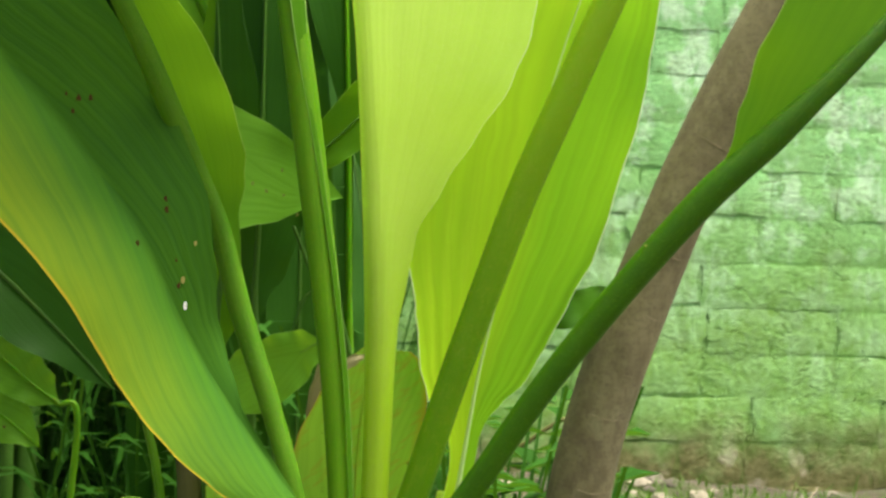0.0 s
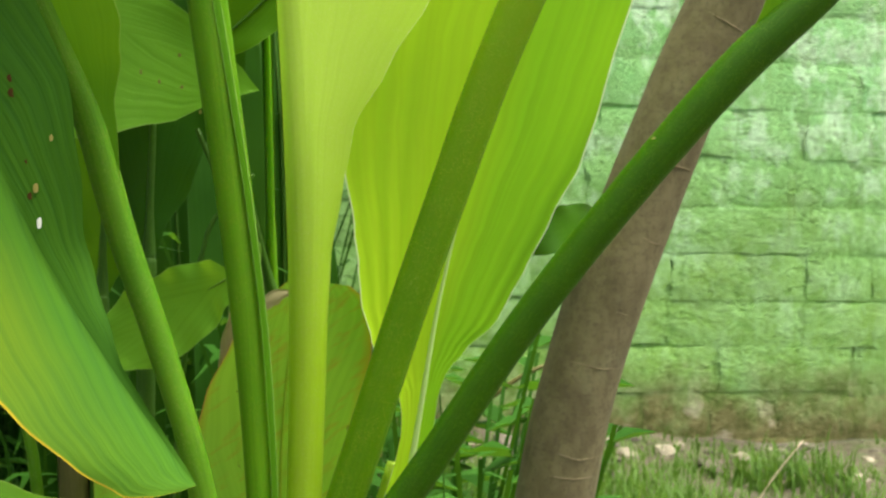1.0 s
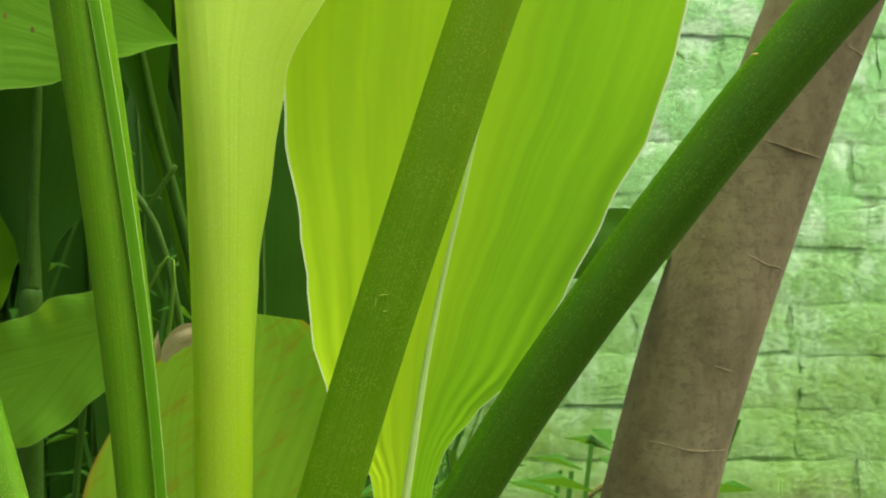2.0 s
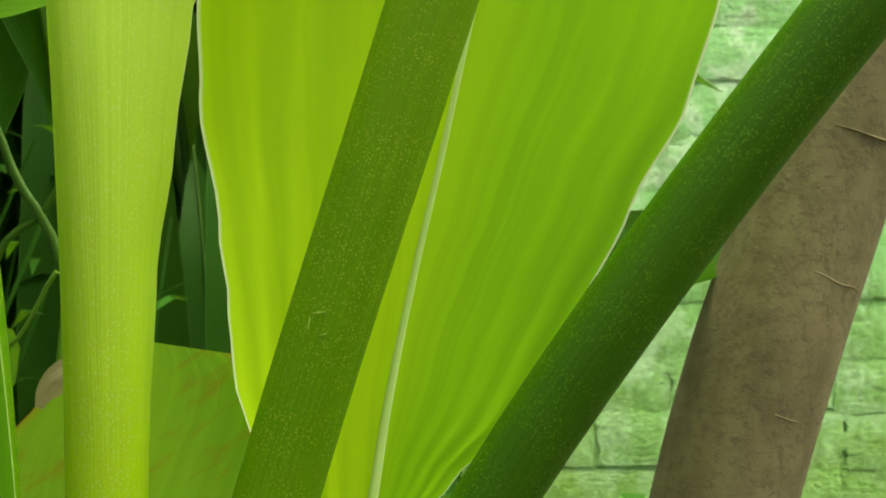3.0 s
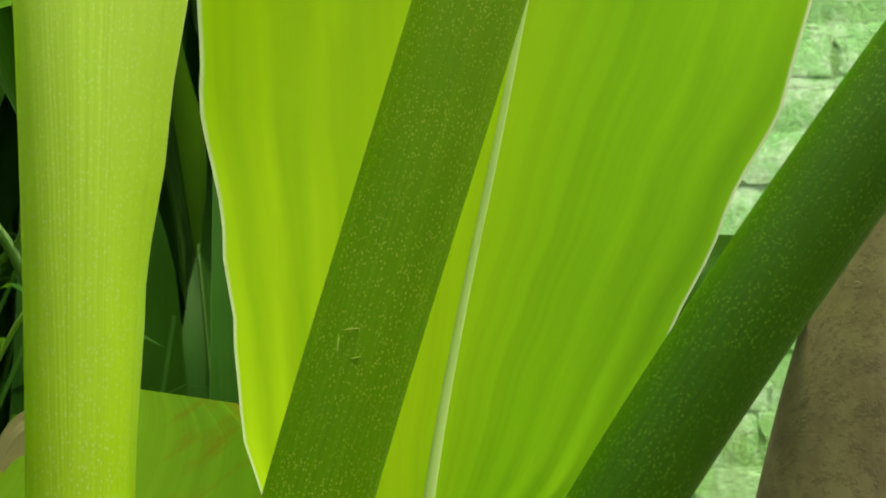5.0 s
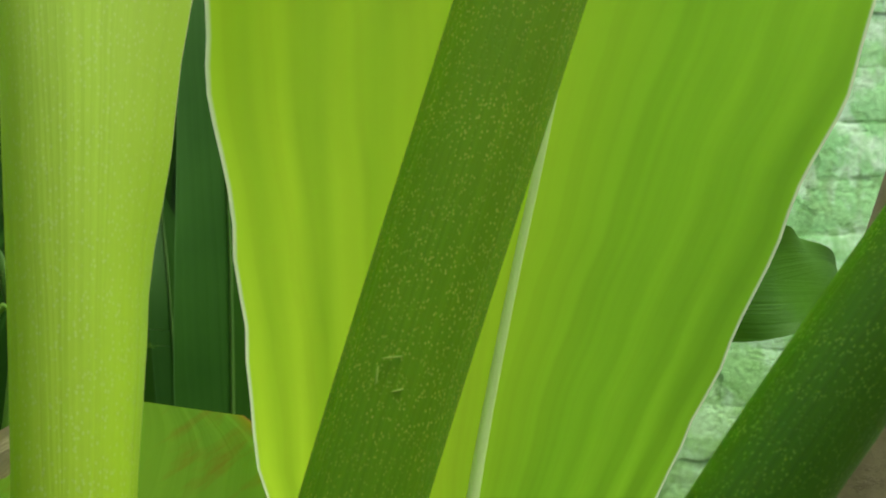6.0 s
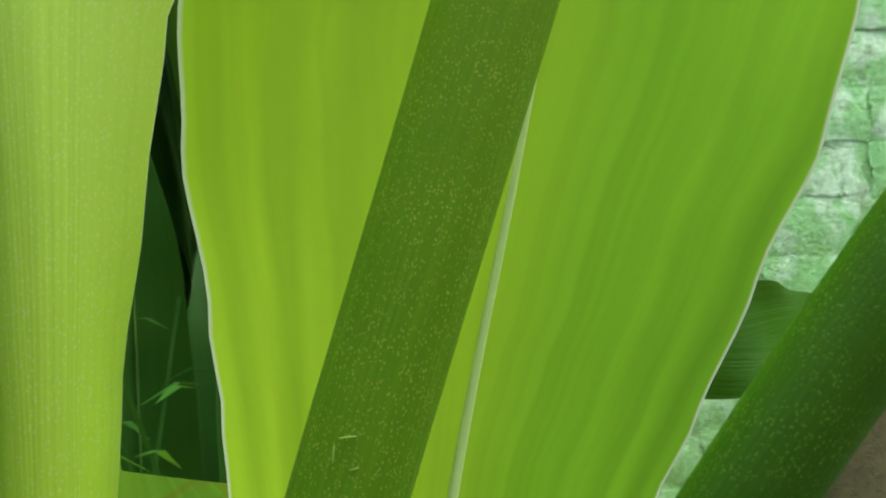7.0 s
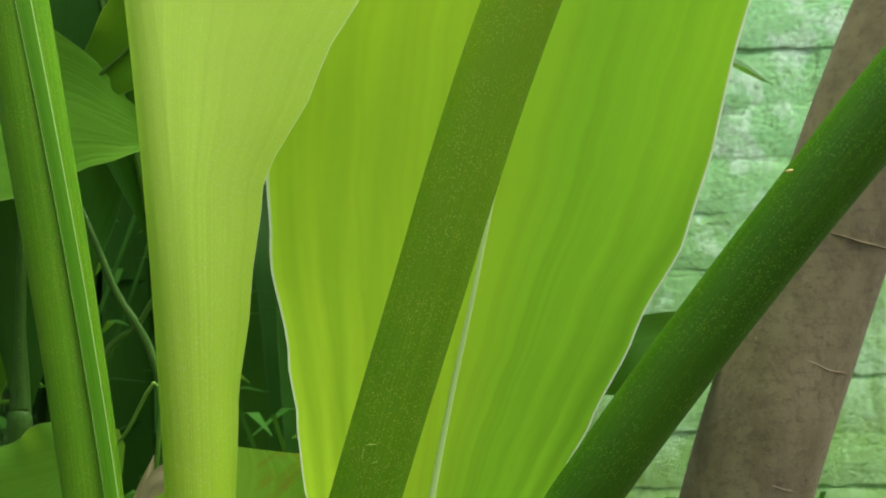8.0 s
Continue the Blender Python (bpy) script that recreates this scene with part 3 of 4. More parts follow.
# big backlit blade
d_mid = [(-0.0030, 0.5770, 0.3000), (0.0035, 0.5760, 0.3200), (0.0075, 0.5760, 0.3400), (0.0105, 0.5762, 0.3600), (0.0133, 0.5768, 0.3800), (0.0163, 0.5778, 0.4000), (0.0203, 0.5790, 0.4200), (0.0248, 0.5802, 0.4400), (0.0290, 0.5814, 0.4600), (0.0334, 0.5827, 0.4800), (0.0380, 0.5839, 0.5000), (0.0428, 0.5851, 0.5200), (0.0480, 0.5864, 0.5400), (0.0540, 0.5876, 0.5600), (0.0610, 0.5870, 0.5800), (0.0690, 0.5850, 0.6000), (0.0780, 0.5820, 0.6200), (0.0880, 0.5800, 0.6400), (0.0990, 0.5800, 0.6600)]
def d_s(z):
    return (z - 0.30) / 0.36
leaf_d = part("leaf_blade", blade_mesh("leaf_blade", d_mid,
    [(0, 0.006, 0.005), (d_s(0.335), 0.0072, 0.0056), (d_s(0.350), 0.0055, 0.0058), (d_s(0.358), 0.0052, 0.0062), (d_s(0.365), 0.0062, 0.0062), (d_s(0.372), 0.0085, 0.0060), (d_s(0.380), 0.0165, 0.0075), (d_s(0.388), 0.0205, 0.0130), (d_s(0.400), 0.0265, 0.0233), (d_s(0.410), 0.0296, 0.0263), (d_s(0.420), 0.0336, 0.0300), (d_s(0.440), 0.0422, 0.0362), (d_s(0.460), 0.0471, 0.0438), (d_s(0.480), 0.0491, 0.0462), (d_s(0.500), 0.0496, 0.0461), (d_s(0.520), 0.0496, 0.0472), (d_s(0.540), 0.0473, 0.0461), (d_s(0.560), 0.0442, 0.0429), (d_s(0.600), 0.0354, 0.0325), (d_s(0.640), 0.0208, 0.0152), (1, 0.0, 0.0)],
    (0.12, -1, -0.15), MAT_D, fold=(-9, -7), cup=(-0.12, -0.15), wave=0.0016, waves=3, n=100, half=18, seed=3, pleat=0.0005, pleats=5), main, "bright yellow-green young leaf lit from behind")
part("midrib", tube_mesh("midrib", [(x - 0.0002, y - 0.0006, z) for x, y, z in d_mid], [(0, 0.0018), (0.2, 0.0009), (0.35, 0.00055), (1, 0.0003)], MAT_RIB, n=60, around=10), leaf_d, "pale whitish-green midrib")
part("petiole", tube_mesh("petiole", [(-0.044, 0.588, 0.20), (-0.028, 0.59, 0.25), (-0.012, 0.5895, 0.288), (-0.003, 0.588, 0.31), (0.0033, 0.5885, 0.345)], [(0, 0.0066), (0.75, 0.006), (1, 0.002)], MAT_SA), leaf_d)

# sheathing stalk with a seam, its blade still rolled
e_mid = [(-0.0440, 0.5850, 0.2000), (-0.0405, 0.5780, 0.2400), (-0.0395, 0.5710, 0.2800), (-0.0405, 0.5684, 0.3200), (-0.0433, 0.5671, 0.3600), (-0.0468, 0.5658, 0.4000), (-0.0518, 0.5646, 0.4400), (-0.0577, 0.5633, 0.4800), (-0.0637, 0.5621, 0.5200), (-0.0705, 0.5610, 0.5600), (-0.0780, 0.5620, 0.6000), (-0.0865, 0.5650, 0.6400)]
leaf_e = part("petiole", tube_mesh("petiole", e_mid, [(0, 0.0050), (0.36, 0.0050), (0.5, 0.0058), (0.68, 0.0063), (0.85, 0.0055), (1, 0.0042)], MAT_S, n=60, around=20, flat=0.85), main, "upright green stalk with a folded seam")
part("sheath_margin", blade_mesh("sheath_margin", [(-0.0364, 0.5650, 0.3100), (-0.0389, 0.5621, 0.3600), (-0.0423, 0.5605, 0.4000), (-0.0478, 0.5593, 0.4400), (-0.0536, 0.5582, 0.4750), (-0.0591, 0.5575, 0.5050), (-0.0638, 0.5571, 0.5300), (-0.0676, 0.5565, 0.5600), (-0.0760, 0.5603, 0.6100)],
    [(0, 0.0005, 0.0020), (0.5, 0.0006, 0.0022), (0.7, 0.0009, 0.0026), (0.85, 0.003, 0.0045), (1, 0.006, 0.008)], (0.1, -1, 0), MAT_E, fold=(20, -12), cup=(0.2, -0.7), wave=0.0004, n=60, half=5, seed=4), leaf_e, "thin pale seam where the stalk's sheath overlaps")

# stalk bending to the side with a blade
f_mid = [(-0.0460, 0.5850, 0.2000), (-0.0470, 0.5750, 0.2500), (-0.0525, 0.5580, 0.3000), (-0.0612, 0.5490, 0.3520), (-0.0722, 0.5505, 0.3895), (-0.0853, 0.5515, 0.4278), (-0.0947, 0.5480, 0.4626), (-0.1038, 0.5420, 0.4850), (-0.1123, 0.5330, 0.5066), (-0.1203, 0.5220, 0.5271), (-0.1287, 0.5120, 0.5465), (-0.1389, 0.5000, 0.5698)]
leaf_f = part("petiole", tube_mesh("petiole", f_mid, [(0, 0.005), (0.3, 0.0042), (0.5, 0.0047), (0.7, 0.0052), (1, 0.0042)], MAT_SF, n=60, around=20, flat=0.8), main, "green stalk bending over to one side")
part("leaf_blade", blade_mesh("leaf_blade", [(-0.0843, 0.5493, 0.4278), (-0.0937, 0.5458, 0.4626), (-0.1028, 0.5398, 0.4850), (-0.1113, 0.5308, 0.5066), (-0.1193, 0.5198, 0.5271), (-0.1277, 0.5098, 0.5465), (-0.1379, 0.4978, 0.5698)],
    [(0, 0.0003, 0.0003), (0.07, 0.003, 0.0035), (0.17, 0.0042, 0.0075), (0.25, 0.0045, 0.0150), (0.34, 0.005, 0.0200), (0.5, 0.006, 0.0225), (0.66, 0.008, 0.0215), (0.85, 0.010, 0.016), (1, 0, 0)], (0.1, -1, 0.15), MAT_F,
    fold=[(0, -30, -30), (0.2, -40, 0), (0.5, -50, 10), (1, -50, 10)], cup=(-0.8, 0.2), wave=0.001, n=60, seed=5), leaf_f)

# fading leaf low behind the stalks
h_mid = [(-0.0384, 0.5850, 0.2373), (-0.0358, 0.5892, 0.2790), (-0.0354, 0.5910, 0.3148), (-0.0354, 0.5922, 0.3473), (-0.0335, 0.5928, 0.3790), (-0.0288, 0.5926, 0.4090)]
leaf_h = part("leaf_blade", blade_mesh("leaf_blade", h_mid,
    [(0, 0.006, 0.006), (0.2, 0.016, 0.012), (0.42, 0.0265, 0.020), (0.6, 0.0315, 0.026), (0.72, 0.0275, 0.0275), (0.84, 0.0205, 0.0285), (0.92, 0.0135, 0.0275), (0.97, 0.008, 0.0245), (1, 0.0035, 0.0165)], (0.05, -1, 0.15), MAT_H, fold=(4, 0), cup=(0.1, -0.1), wave=0.0016, waves=2.4, n=60, half=12, seed=6), main, "fading leaf with orange-brown margins and brown spots")
part("midrib", tube_mesh("midrib", [(x, y - 0.0006, z) for x, y, z in h_mid], [(0, 0.0008), (1, 0.0002)], MAT_SA, around=8), leaf_h)
part("curled_margin", blade_mesh("curled_margin", [(-0.0433, 0.5855, 0.3976), (-0.0424, 0.5850, 0.4007), (-0.0404, 0.5850, 0.4035), (-0.0371, 0.5855, 0.4051), (-0.0327, 0.5870, 0.4055)],
    [(0, 0.0006, 0.0010), (0.3, 0.0012, 0.0034), (0.65, 0.0016, 0.0042), (1, 0.0005, 0.0014)], (-0.2, -1, 0.6), MAT_DRY, cup=(1.2, -1.5), n=20, half=5, seed=8), leaf_h, "dry whitish curled edge")

def fleck(name, owner, p, d, length, width, mat, label, proud=0.0004):
    """A small raised mark lying on a stalk or leaf at p, running along d."""
    p, d = Vector(p), Vector(d).normalized()
    side_v = d.cross(Vector((0, -1, 0))).normalized()
    ring = [p + d * (math.cos(a) * length * (0.9 + 0.3 * noise.noise((a, length * 999, 1)))) + side_v * (math.sin(a) * width) for a in [6.283 * i / 12 for i in range(12)]]
    top = [p.lerp(v, 0.5) + Vector((0, -proud, 0)) for v in ring]
    faces = [(i, (i + 1) % 12, 12 + (i + 1) % 12, 12 + i) for i in range(12)] + [tuple(range(12, 24))]
    return part(name, mesh_of(name, ring + top, faces, [(0.5, 0.5)] * 24, mat), owner, label)

fleck("scar", stalk_b, (0.0050, 0.5572, 0.4124), (0.1, 0, 1), 0.0011, 0.00012, MAT_SCAR, "pale scratched scar", 0.0002)
fleck("scar", stalk_b, (0.0066, 0.5572, 0.4141), (1, 0, 0.1), 0.0012, 0.00010, MAT_SCAR, "pale scratched scar", 0.0002)
fleck("scar", stalk_b, (0.0071, 0.5574, 0.4108), (1, 0, 0.2), 0.0007, 0.00010, MAT_SCAR, "pale scratched scar", 0.0002)
fleck("speck", leaf_c, (0.0772, 0.5370, 0.4612), (1, 0, 0.2), 0.0008, 0.0003, MAT_TAN, "small pale speck", 0.0004)
fleck("speck", leaf_c, (0.0895, 0.5362, 0.4632), (1, 0, -0.6), 0.0008, 0.0003, MAT_TAN, "small pale speck", 0.0004)

# ---- drooping leaf near the camera ----
droop = plant("turmeric_plant", (-0.36, 0.40, GROUND), "turmeric plant with a large drooping yellow-edged leaf", "turmeric plants")
g_mid = [(-0.2088, 0.5440, 0.5594), (-0.1793, 0.5390, 0.5267), (-0.1521, 0.5340, 0.4973), (-0.1247, 0.5290, 0.4614), (-0.1024, 0.5220, 0.4203), (-0.0814, 0.5100, 0.3914), (-0.0655, 0.4980, 0.3730), (-0.0582, 0.4920, 0.3653)]
leaf_g = part("leaf_blade", blade_mesh("leaf_blade", g_mid,
    [(0, 0.0460, 0.0490), (0.14, 0.0460, 0.0500), (0.29, 0.0405, 0.0490), (0.43, 0.0313, 0.0430), (0.5, 0.0221, 0.0400), (0.57, 0.0129, 0.0375), (0.64, 0.0074, 0.0345), (0.71, 0.0028, 0.0305), (0.8, 0.0018, 0.0250), (0.88, 0.0010, 0.0190), (0.95, 0.0006, 0.0115), (0.985, 0.0004, 0.0060), (1, 0.0000, 0.0000)], (0.0, -1, 0.05), MAT_G,
    fold=[(0, 4, 50), (0.5, 4, 52), (0.8, 2, 46), (1, 0, 38)], cup=(0.05, -0.35), wave=0.0022, waves=3.5, n=90, half=16, seed=7, pleat=0.00015, pleats=5), droop, "large drooping green leaf with a yellow-orange edge and insect holes")
part("petiole", tube_mesh("petiole", [(-0.36, 0.40, -0.07), (-0.37, 0.41, 0.25), (-0.34, 0.44, 0.5), (-0.265, 0.525, 0.603), tuple(g_mid[0])], [(0, 0.014), (0.5, 0.008), (1, 0.004)], MAT_S), leaf_g)
# unseen broad leaves overhead, added to shade the plants on this side
def shading_leaf(owner, root, tip, w, seed):
    a, b = Vector(root), Vector(tip)
    sag = Vector((0, 0, 0.10 * (b - a).length))
    pts = [a, a.lerp(b, 0.3) + sag, a.lerp(b, 0.6) + sag * 0.9, b]
    part("leaf_blade", blade_mesh("leaf_blade", pts, [(0, 0.01, 0.01), (0.3, w, w), (0.6, w, w), (0.9, w * 0.4, w * 0.4), (1, 0, 0)], (0.1, -0.2, 1), MAT_F, fold=(-10, -10), wave=0.003, n=30, half=7, seed=seed), owner, "unseen broad leaf added overhead for shade")
for i, (r, t, w) in enumerate([((-0.35, 0.43, 0.64), (-0.045, 0.46, 0.70), 0.05), ((-0.36, 0.46, 0.70), (-0.02, 0.50, 0.84), 0.06), ((-0.35, 0.46, 0.64), (-0.035, 0.58, 0.73), 0.06), ((-0.35, 0.47, 0.66), (-0.03, 0.72, 0.76), 0.065), ((-0.36, 0.48, 0.66), (-0.10, 0.86, 0.76), 0.07),
                               ((-0.37, 0.47, 0.66), (-0.30, 0.92, 0.74), 0.07), ((-0.38, 0.45, 0.66), (-0.66, 0.62, 0.74), 0.07), ((-0.36, 0.46, 0.70), (-0.02, 0.66, 0.88), 0.065), ((-0.36, 0.46, 0.72), (-0.03, 0.86, 0.90), 0.07)]):
    shading_leaf(droop, r, t, w, 60 + i)
part("pseudostem", tube_mesh("pseudostem", [(-0.36, 0.41, -0.07), (-0.365, 0.415, 0.3), (-0.36, 0.42, 0.72)], [(0, 0.024), (1, 0.012)], MAT_SD), droop)
def bite(bl, xz, r, mat, label, stretch=1.7):
    """A small chewed spot lying on a leaf: an irregular scab a fraction of a millimetre proud of it."""
    near_v = min(bl.data.vertices, key=lambda v: (v.co.x - xz[0]) ** 2 + (v.co.z - xz[1]) ** 2)
    y = near_v.co.y - 0.0009
    ring = []
    for i in range(10):
        a = 6.283 * i / 10
        k = r * (0.85 + 0.5 * noise.noise((math.cos(a) * 1.4, math.sin(a) * 1.4, xz[0] * 99 + r * 900)))
        ring.append((xz[0] + k * math.cos(a), y, xz[1] + stretch * k * math.sin(a)))
    me = mesh_of("chewed_spot", [(xz[0], y - 0.0001, xz[1])] + ring, [(0, (i + 1) % 10 + 1, i + 1) for i in range(10)], [(0.5, 0.5)] * 11, mat)
    return part("chewed_spot", me, bl, label)
for xz, r in (((-0.1135, 0.4734), 0.0011), ((-0.1130, 0.4692), 0.0013), ((-0.1481, 0.5108), 0.0013), ((-0.1435, 0.5110), 0.0012), ((-0.1530, 0.5121), 0.0007), ((-0.1503, 0.5055), 0.0009), ((-0.1234, 0.4558), 0.0011), ((-0.1086, 0.4500), 0.0006), ((-0.1073, 0.4402), 0.001)):
    bite(leaf_g, xz, 0.8 * r, MAT_SCAB, "small brown chewed spot")
for xz, r in (((-0.1057, 0.4424), 0.0013), ((-0.1013, 0.4568), 0.0009)):
    bite(leaf_g, xz, 0.7 * r, MAT_TAN, "small yellowed insect mark")
bite(leaf_g, (-0.1045, 0.4326), 0.0008, MAT_WHITE, "small white insect case", 2.2)

# ---- plants behind ----
def upright_leaf(owner, foot, mid, widths, mat, stalk_mat, r=0.0035, normal=(0, -1, 0.1), fold=(10, 10), label="", seed=0, wave=0.0015):
    """A leaf with its own stalk that reaches down to foot."""
    bl = part("leaf_blade", blade_mesh("leaf_blade", mid, widths, normal, mat, fold=fold, cup=(0.15, 0.15), wave=wave, n=36, half=8, seed=seed), owner, label)
    if r > 0.0005:
        part("midrib", tube_mesh("midrib", [Vector(p) - 0.0008 * Vector(normal).normalized() * -1 for p in mid], [(0, r * 0.5), (1, 0.0005)], stalk_mat, n=20, around=8), bl)
    if foot is not None:
        a, b = Vector(foot), Vector(mid[0])
        k = (Vector(mid[0]) - Vector(mid[1])).normalized()
        part("petiole", tube_mesh("petiole", [a, a.lerp(b, 0.4), a.lerp(b, 0.8), b + k * 0.012, b, Vector(mid[1])], [(0, r * 1.6), (0.6, r), (0.8, r * 0.8), (1, r * 0.3)], stalk_mat, n=30, around=10), bl)
    return bl

LEAF_W = [(0, 0.1, 0.1), (0.2, 0.75, 0.75), (0.45, 1.0, 1.0), (0.7, 0.8, 0.8), (0.9, 0.32, 0.32), (1, 0.0, 0.0)]
def wide(w, k=1.0):
    return [(s, a * w, b * w * k) for s, a, b in LEAF_W]
back = plant("turmeric_plant", (-0.095, 0.66, GROUND), "turmeric plant with broad green leaves behind the main stalks", "turmeric plants")
foot = (-0.095, 0.66, -0.065)
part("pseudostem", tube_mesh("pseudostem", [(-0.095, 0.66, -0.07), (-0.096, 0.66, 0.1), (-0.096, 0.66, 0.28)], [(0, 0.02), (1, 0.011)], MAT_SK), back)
# wide leaf crossing behind, tip to the side
leaf_i = upright_leaf(back, None, [(-0.1889, 0.6350, 0.5071), (-0.1615, 0.6238, 0.5085), (-0.1329, 0.6170, 0.5051), (-0.1035, 0.6133, 0.4966), (-0.0744, 0.6125, 0.4861), (-0.0450, 0.6133, 0.4736)],
    [(0, 0.006, 0.006), (0.25, 0.018, 0.043), (0.5, 0.021, 0.049), (0.7, 0.018, 0.042), (0.84, 0.0125, 0.026), (0.93, 0.006, 0.0105), (1, 0, 0)], MAT_I, MAT_I, r=0.0002, normal=(0.1, -1, 0.28), fold=(0, 0), label="broad green leaf flecked with small pale marks", seed=11)
for xz in ((-0.0717, 0.4740), (-0.0794, 0.4755), (-0.0653, 0.4654), (-0.0728, 0.4851), (-0.0856, 0.4787)):
    bite(leaf_i, xz, 0.0005, MAT_TAN, "small pale fleck")
bite(leaf_i, (-0.0950, 0.4629), 0.0008, MAT_SCAB, "small dark hole", 0.8)
upright_leaf(back, None, [(0.0117, 0.6275, 0.5649), (-0.0135, 0.6215, 0.5390), (-0.0384, 0.6178, 0.5111), (-0.0562, 0.6162, 0.4936), (-0.0719, 0.6162, 0.4813)],
    wide(0.013), MAT_F, MAT_SK, r=0.0014, normal=(0.1, -1, 0.2), seed=12)
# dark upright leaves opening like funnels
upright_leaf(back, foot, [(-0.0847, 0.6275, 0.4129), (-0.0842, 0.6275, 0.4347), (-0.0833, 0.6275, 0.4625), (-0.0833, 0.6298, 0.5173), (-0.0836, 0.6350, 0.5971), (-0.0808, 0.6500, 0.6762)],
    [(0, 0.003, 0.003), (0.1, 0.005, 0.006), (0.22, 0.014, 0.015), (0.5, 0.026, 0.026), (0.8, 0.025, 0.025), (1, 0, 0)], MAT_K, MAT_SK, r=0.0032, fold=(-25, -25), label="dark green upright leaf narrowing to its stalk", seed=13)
upright_leaf(back, (-0.1100, 0.6425, -0.065), [(-0.1020, 0.6320, 0.3982), (-0.1015, 0.6320, 0.4180), (-0.1001, 0.6328, 0.4476), (-0.1022, 0.6350, 0.5070), (-0.1087, 0.6462, 0.5860)],
    [(0, 0.002, 0.003), (0.2, 0.006, 0.010), (0.4, 0.015, 0.015), (0.7, 0.024, 0.024), (1, 0, 0)], MAT_F, MAT_SK, r=0.003, fold=(-20, -20), seed=14)
# lighter low leaf
upright_leaf(back, (-0.0750, 0.6388, -0.065), [(-0.0534, 0.6050, 0.4086), (-0.0620, 0.6080, 0.4028), (-0.0737, 0.6095, 0.3948), (-0.0864, 0.6102, 0.3867), (-0.1010, 0.6110, 0.3777)],
    [(0, 0.002, 0.002), (0.12, 0.009, 0.009), (0.4, 0.0145, 0.014), (0.7, 0.016, 0.016), (0.9, 0.010, 0.010), (1, 0, 0)], MAT_I, MAT_I, r=0.0005, normal=(0, -1, 0.4), fold=(2, 2), label="lighter green low leaf", seed=15)

side = plant("turmeric_plant", (-0.05, 0.69, GROUND), "turmeric plant with thin stalks and hanging leaves in shade", "turmeric plants")
sfoot = (-0.0500, 0.6575, -0.065)
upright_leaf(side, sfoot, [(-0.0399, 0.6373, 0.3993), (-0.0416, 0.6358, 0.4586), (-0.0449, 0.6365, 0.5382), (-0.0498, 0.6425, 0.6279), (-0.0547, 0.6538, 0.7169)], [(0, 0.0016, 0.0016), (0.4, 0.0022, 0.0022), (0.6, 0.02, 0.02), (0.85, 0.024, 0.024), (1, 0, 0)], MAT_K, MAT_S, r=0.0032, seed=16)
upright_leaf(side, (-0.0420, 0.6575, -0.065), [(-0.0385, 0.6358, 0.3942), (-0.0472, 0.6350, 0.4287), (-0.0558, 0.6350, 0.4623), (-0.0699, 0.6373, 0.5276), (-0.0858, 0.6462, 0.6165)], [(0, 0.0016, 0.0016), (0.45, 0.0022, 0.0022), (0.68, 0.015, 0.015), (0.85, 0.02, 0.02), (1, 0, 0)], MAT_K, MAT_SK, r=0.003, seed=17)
# leaves that hang into view from above
upright_leaf(side, None, [(-0.1604, 0.6575, 0.6529), (-0.1474, 0.6538, 0.6142), (-0.1333, 0.6500, 0.5754), (-0.1210, 0.6500, 0.5462), (-0.1086, 0.6500, 0.5189)], wide(0.024), MAT_I, MAT_I, r=0.0014, normal=(0.2, -1, 0.5), label="pale green hanging leaf", seed=18)
upright_leaf(side, None, [(-0.0988, 0.6575, 0.6354), (-0.0963, 0.6538, 0.5961), (-0.0936, 0.6500, 0.5666), (-0.0906, 0.6500, 0.5420), (-0.0881, 0.6500, 0.5174)], wide(0.012), MAT_I, MAT_I, r=0.0012, normal=(0.1, -1, 0.7), seed=19)
part("petiole", tube_mesh("petiole", [(-0.0447, 0.6575, 0.4007), (-0.0644, 0.6522, 0.4737), (-0.0802, 0.6500, 0.5038), (-0.1054, 0.6500, 0.5430), (-0.1304, 0.6538, 0.5951)], [(0, 0.0028), (1, 0.0021)], MAT_S, n=24, around=10), side)
upright_leaf(side, None, [(-0.0637, 0.6575, 0.6465), (-0.0573, 0.6538, 0.6072), (-0.0500, 0.6500, 0.5728), (-0.0450, 0.6500, 0.5481), (-0.0411, 0.6500, 0.5284)], wide(0.018), MAT_K, MAT_SK, r=0.0014, normal=(-0.1, -1, 0.2), label="dark hanging leaf with a pointed tip", seed=20)

# thin bare stems crossing in the shade
def stem(pts, r, mat, label):
    ob = part("stem", tube_mesh("stem", pts, [(0, r * 1.3), (1, r * 0.8)], mat, n=20, around=8))
    return tagged(ob, label, "stem", "bare stems")
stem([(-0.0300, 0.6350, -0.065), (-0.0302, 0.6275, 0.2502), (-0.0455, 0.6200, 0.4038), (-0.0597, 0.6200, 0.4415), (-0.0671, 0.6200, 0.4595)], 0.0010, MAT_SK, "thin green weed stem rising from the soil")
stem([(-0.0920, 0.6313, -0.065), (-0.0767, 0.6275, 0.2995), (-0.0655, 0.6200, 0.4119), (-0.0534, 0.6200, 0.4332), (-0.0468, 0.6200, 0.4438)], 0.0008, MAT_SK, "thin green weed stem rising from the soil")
stem([(-0.1180, 0.6350, -0.065), (-0.1077, 0.6350, 0.1548), (-0.1119, 0.6350, 0.3102), (-0.1148, 0.6350, 0.3513), (-0.1188, 0.6350, 0.3787)], 0.0058, MAT_BROWN, "thick brownish sheathed stem in the shade")
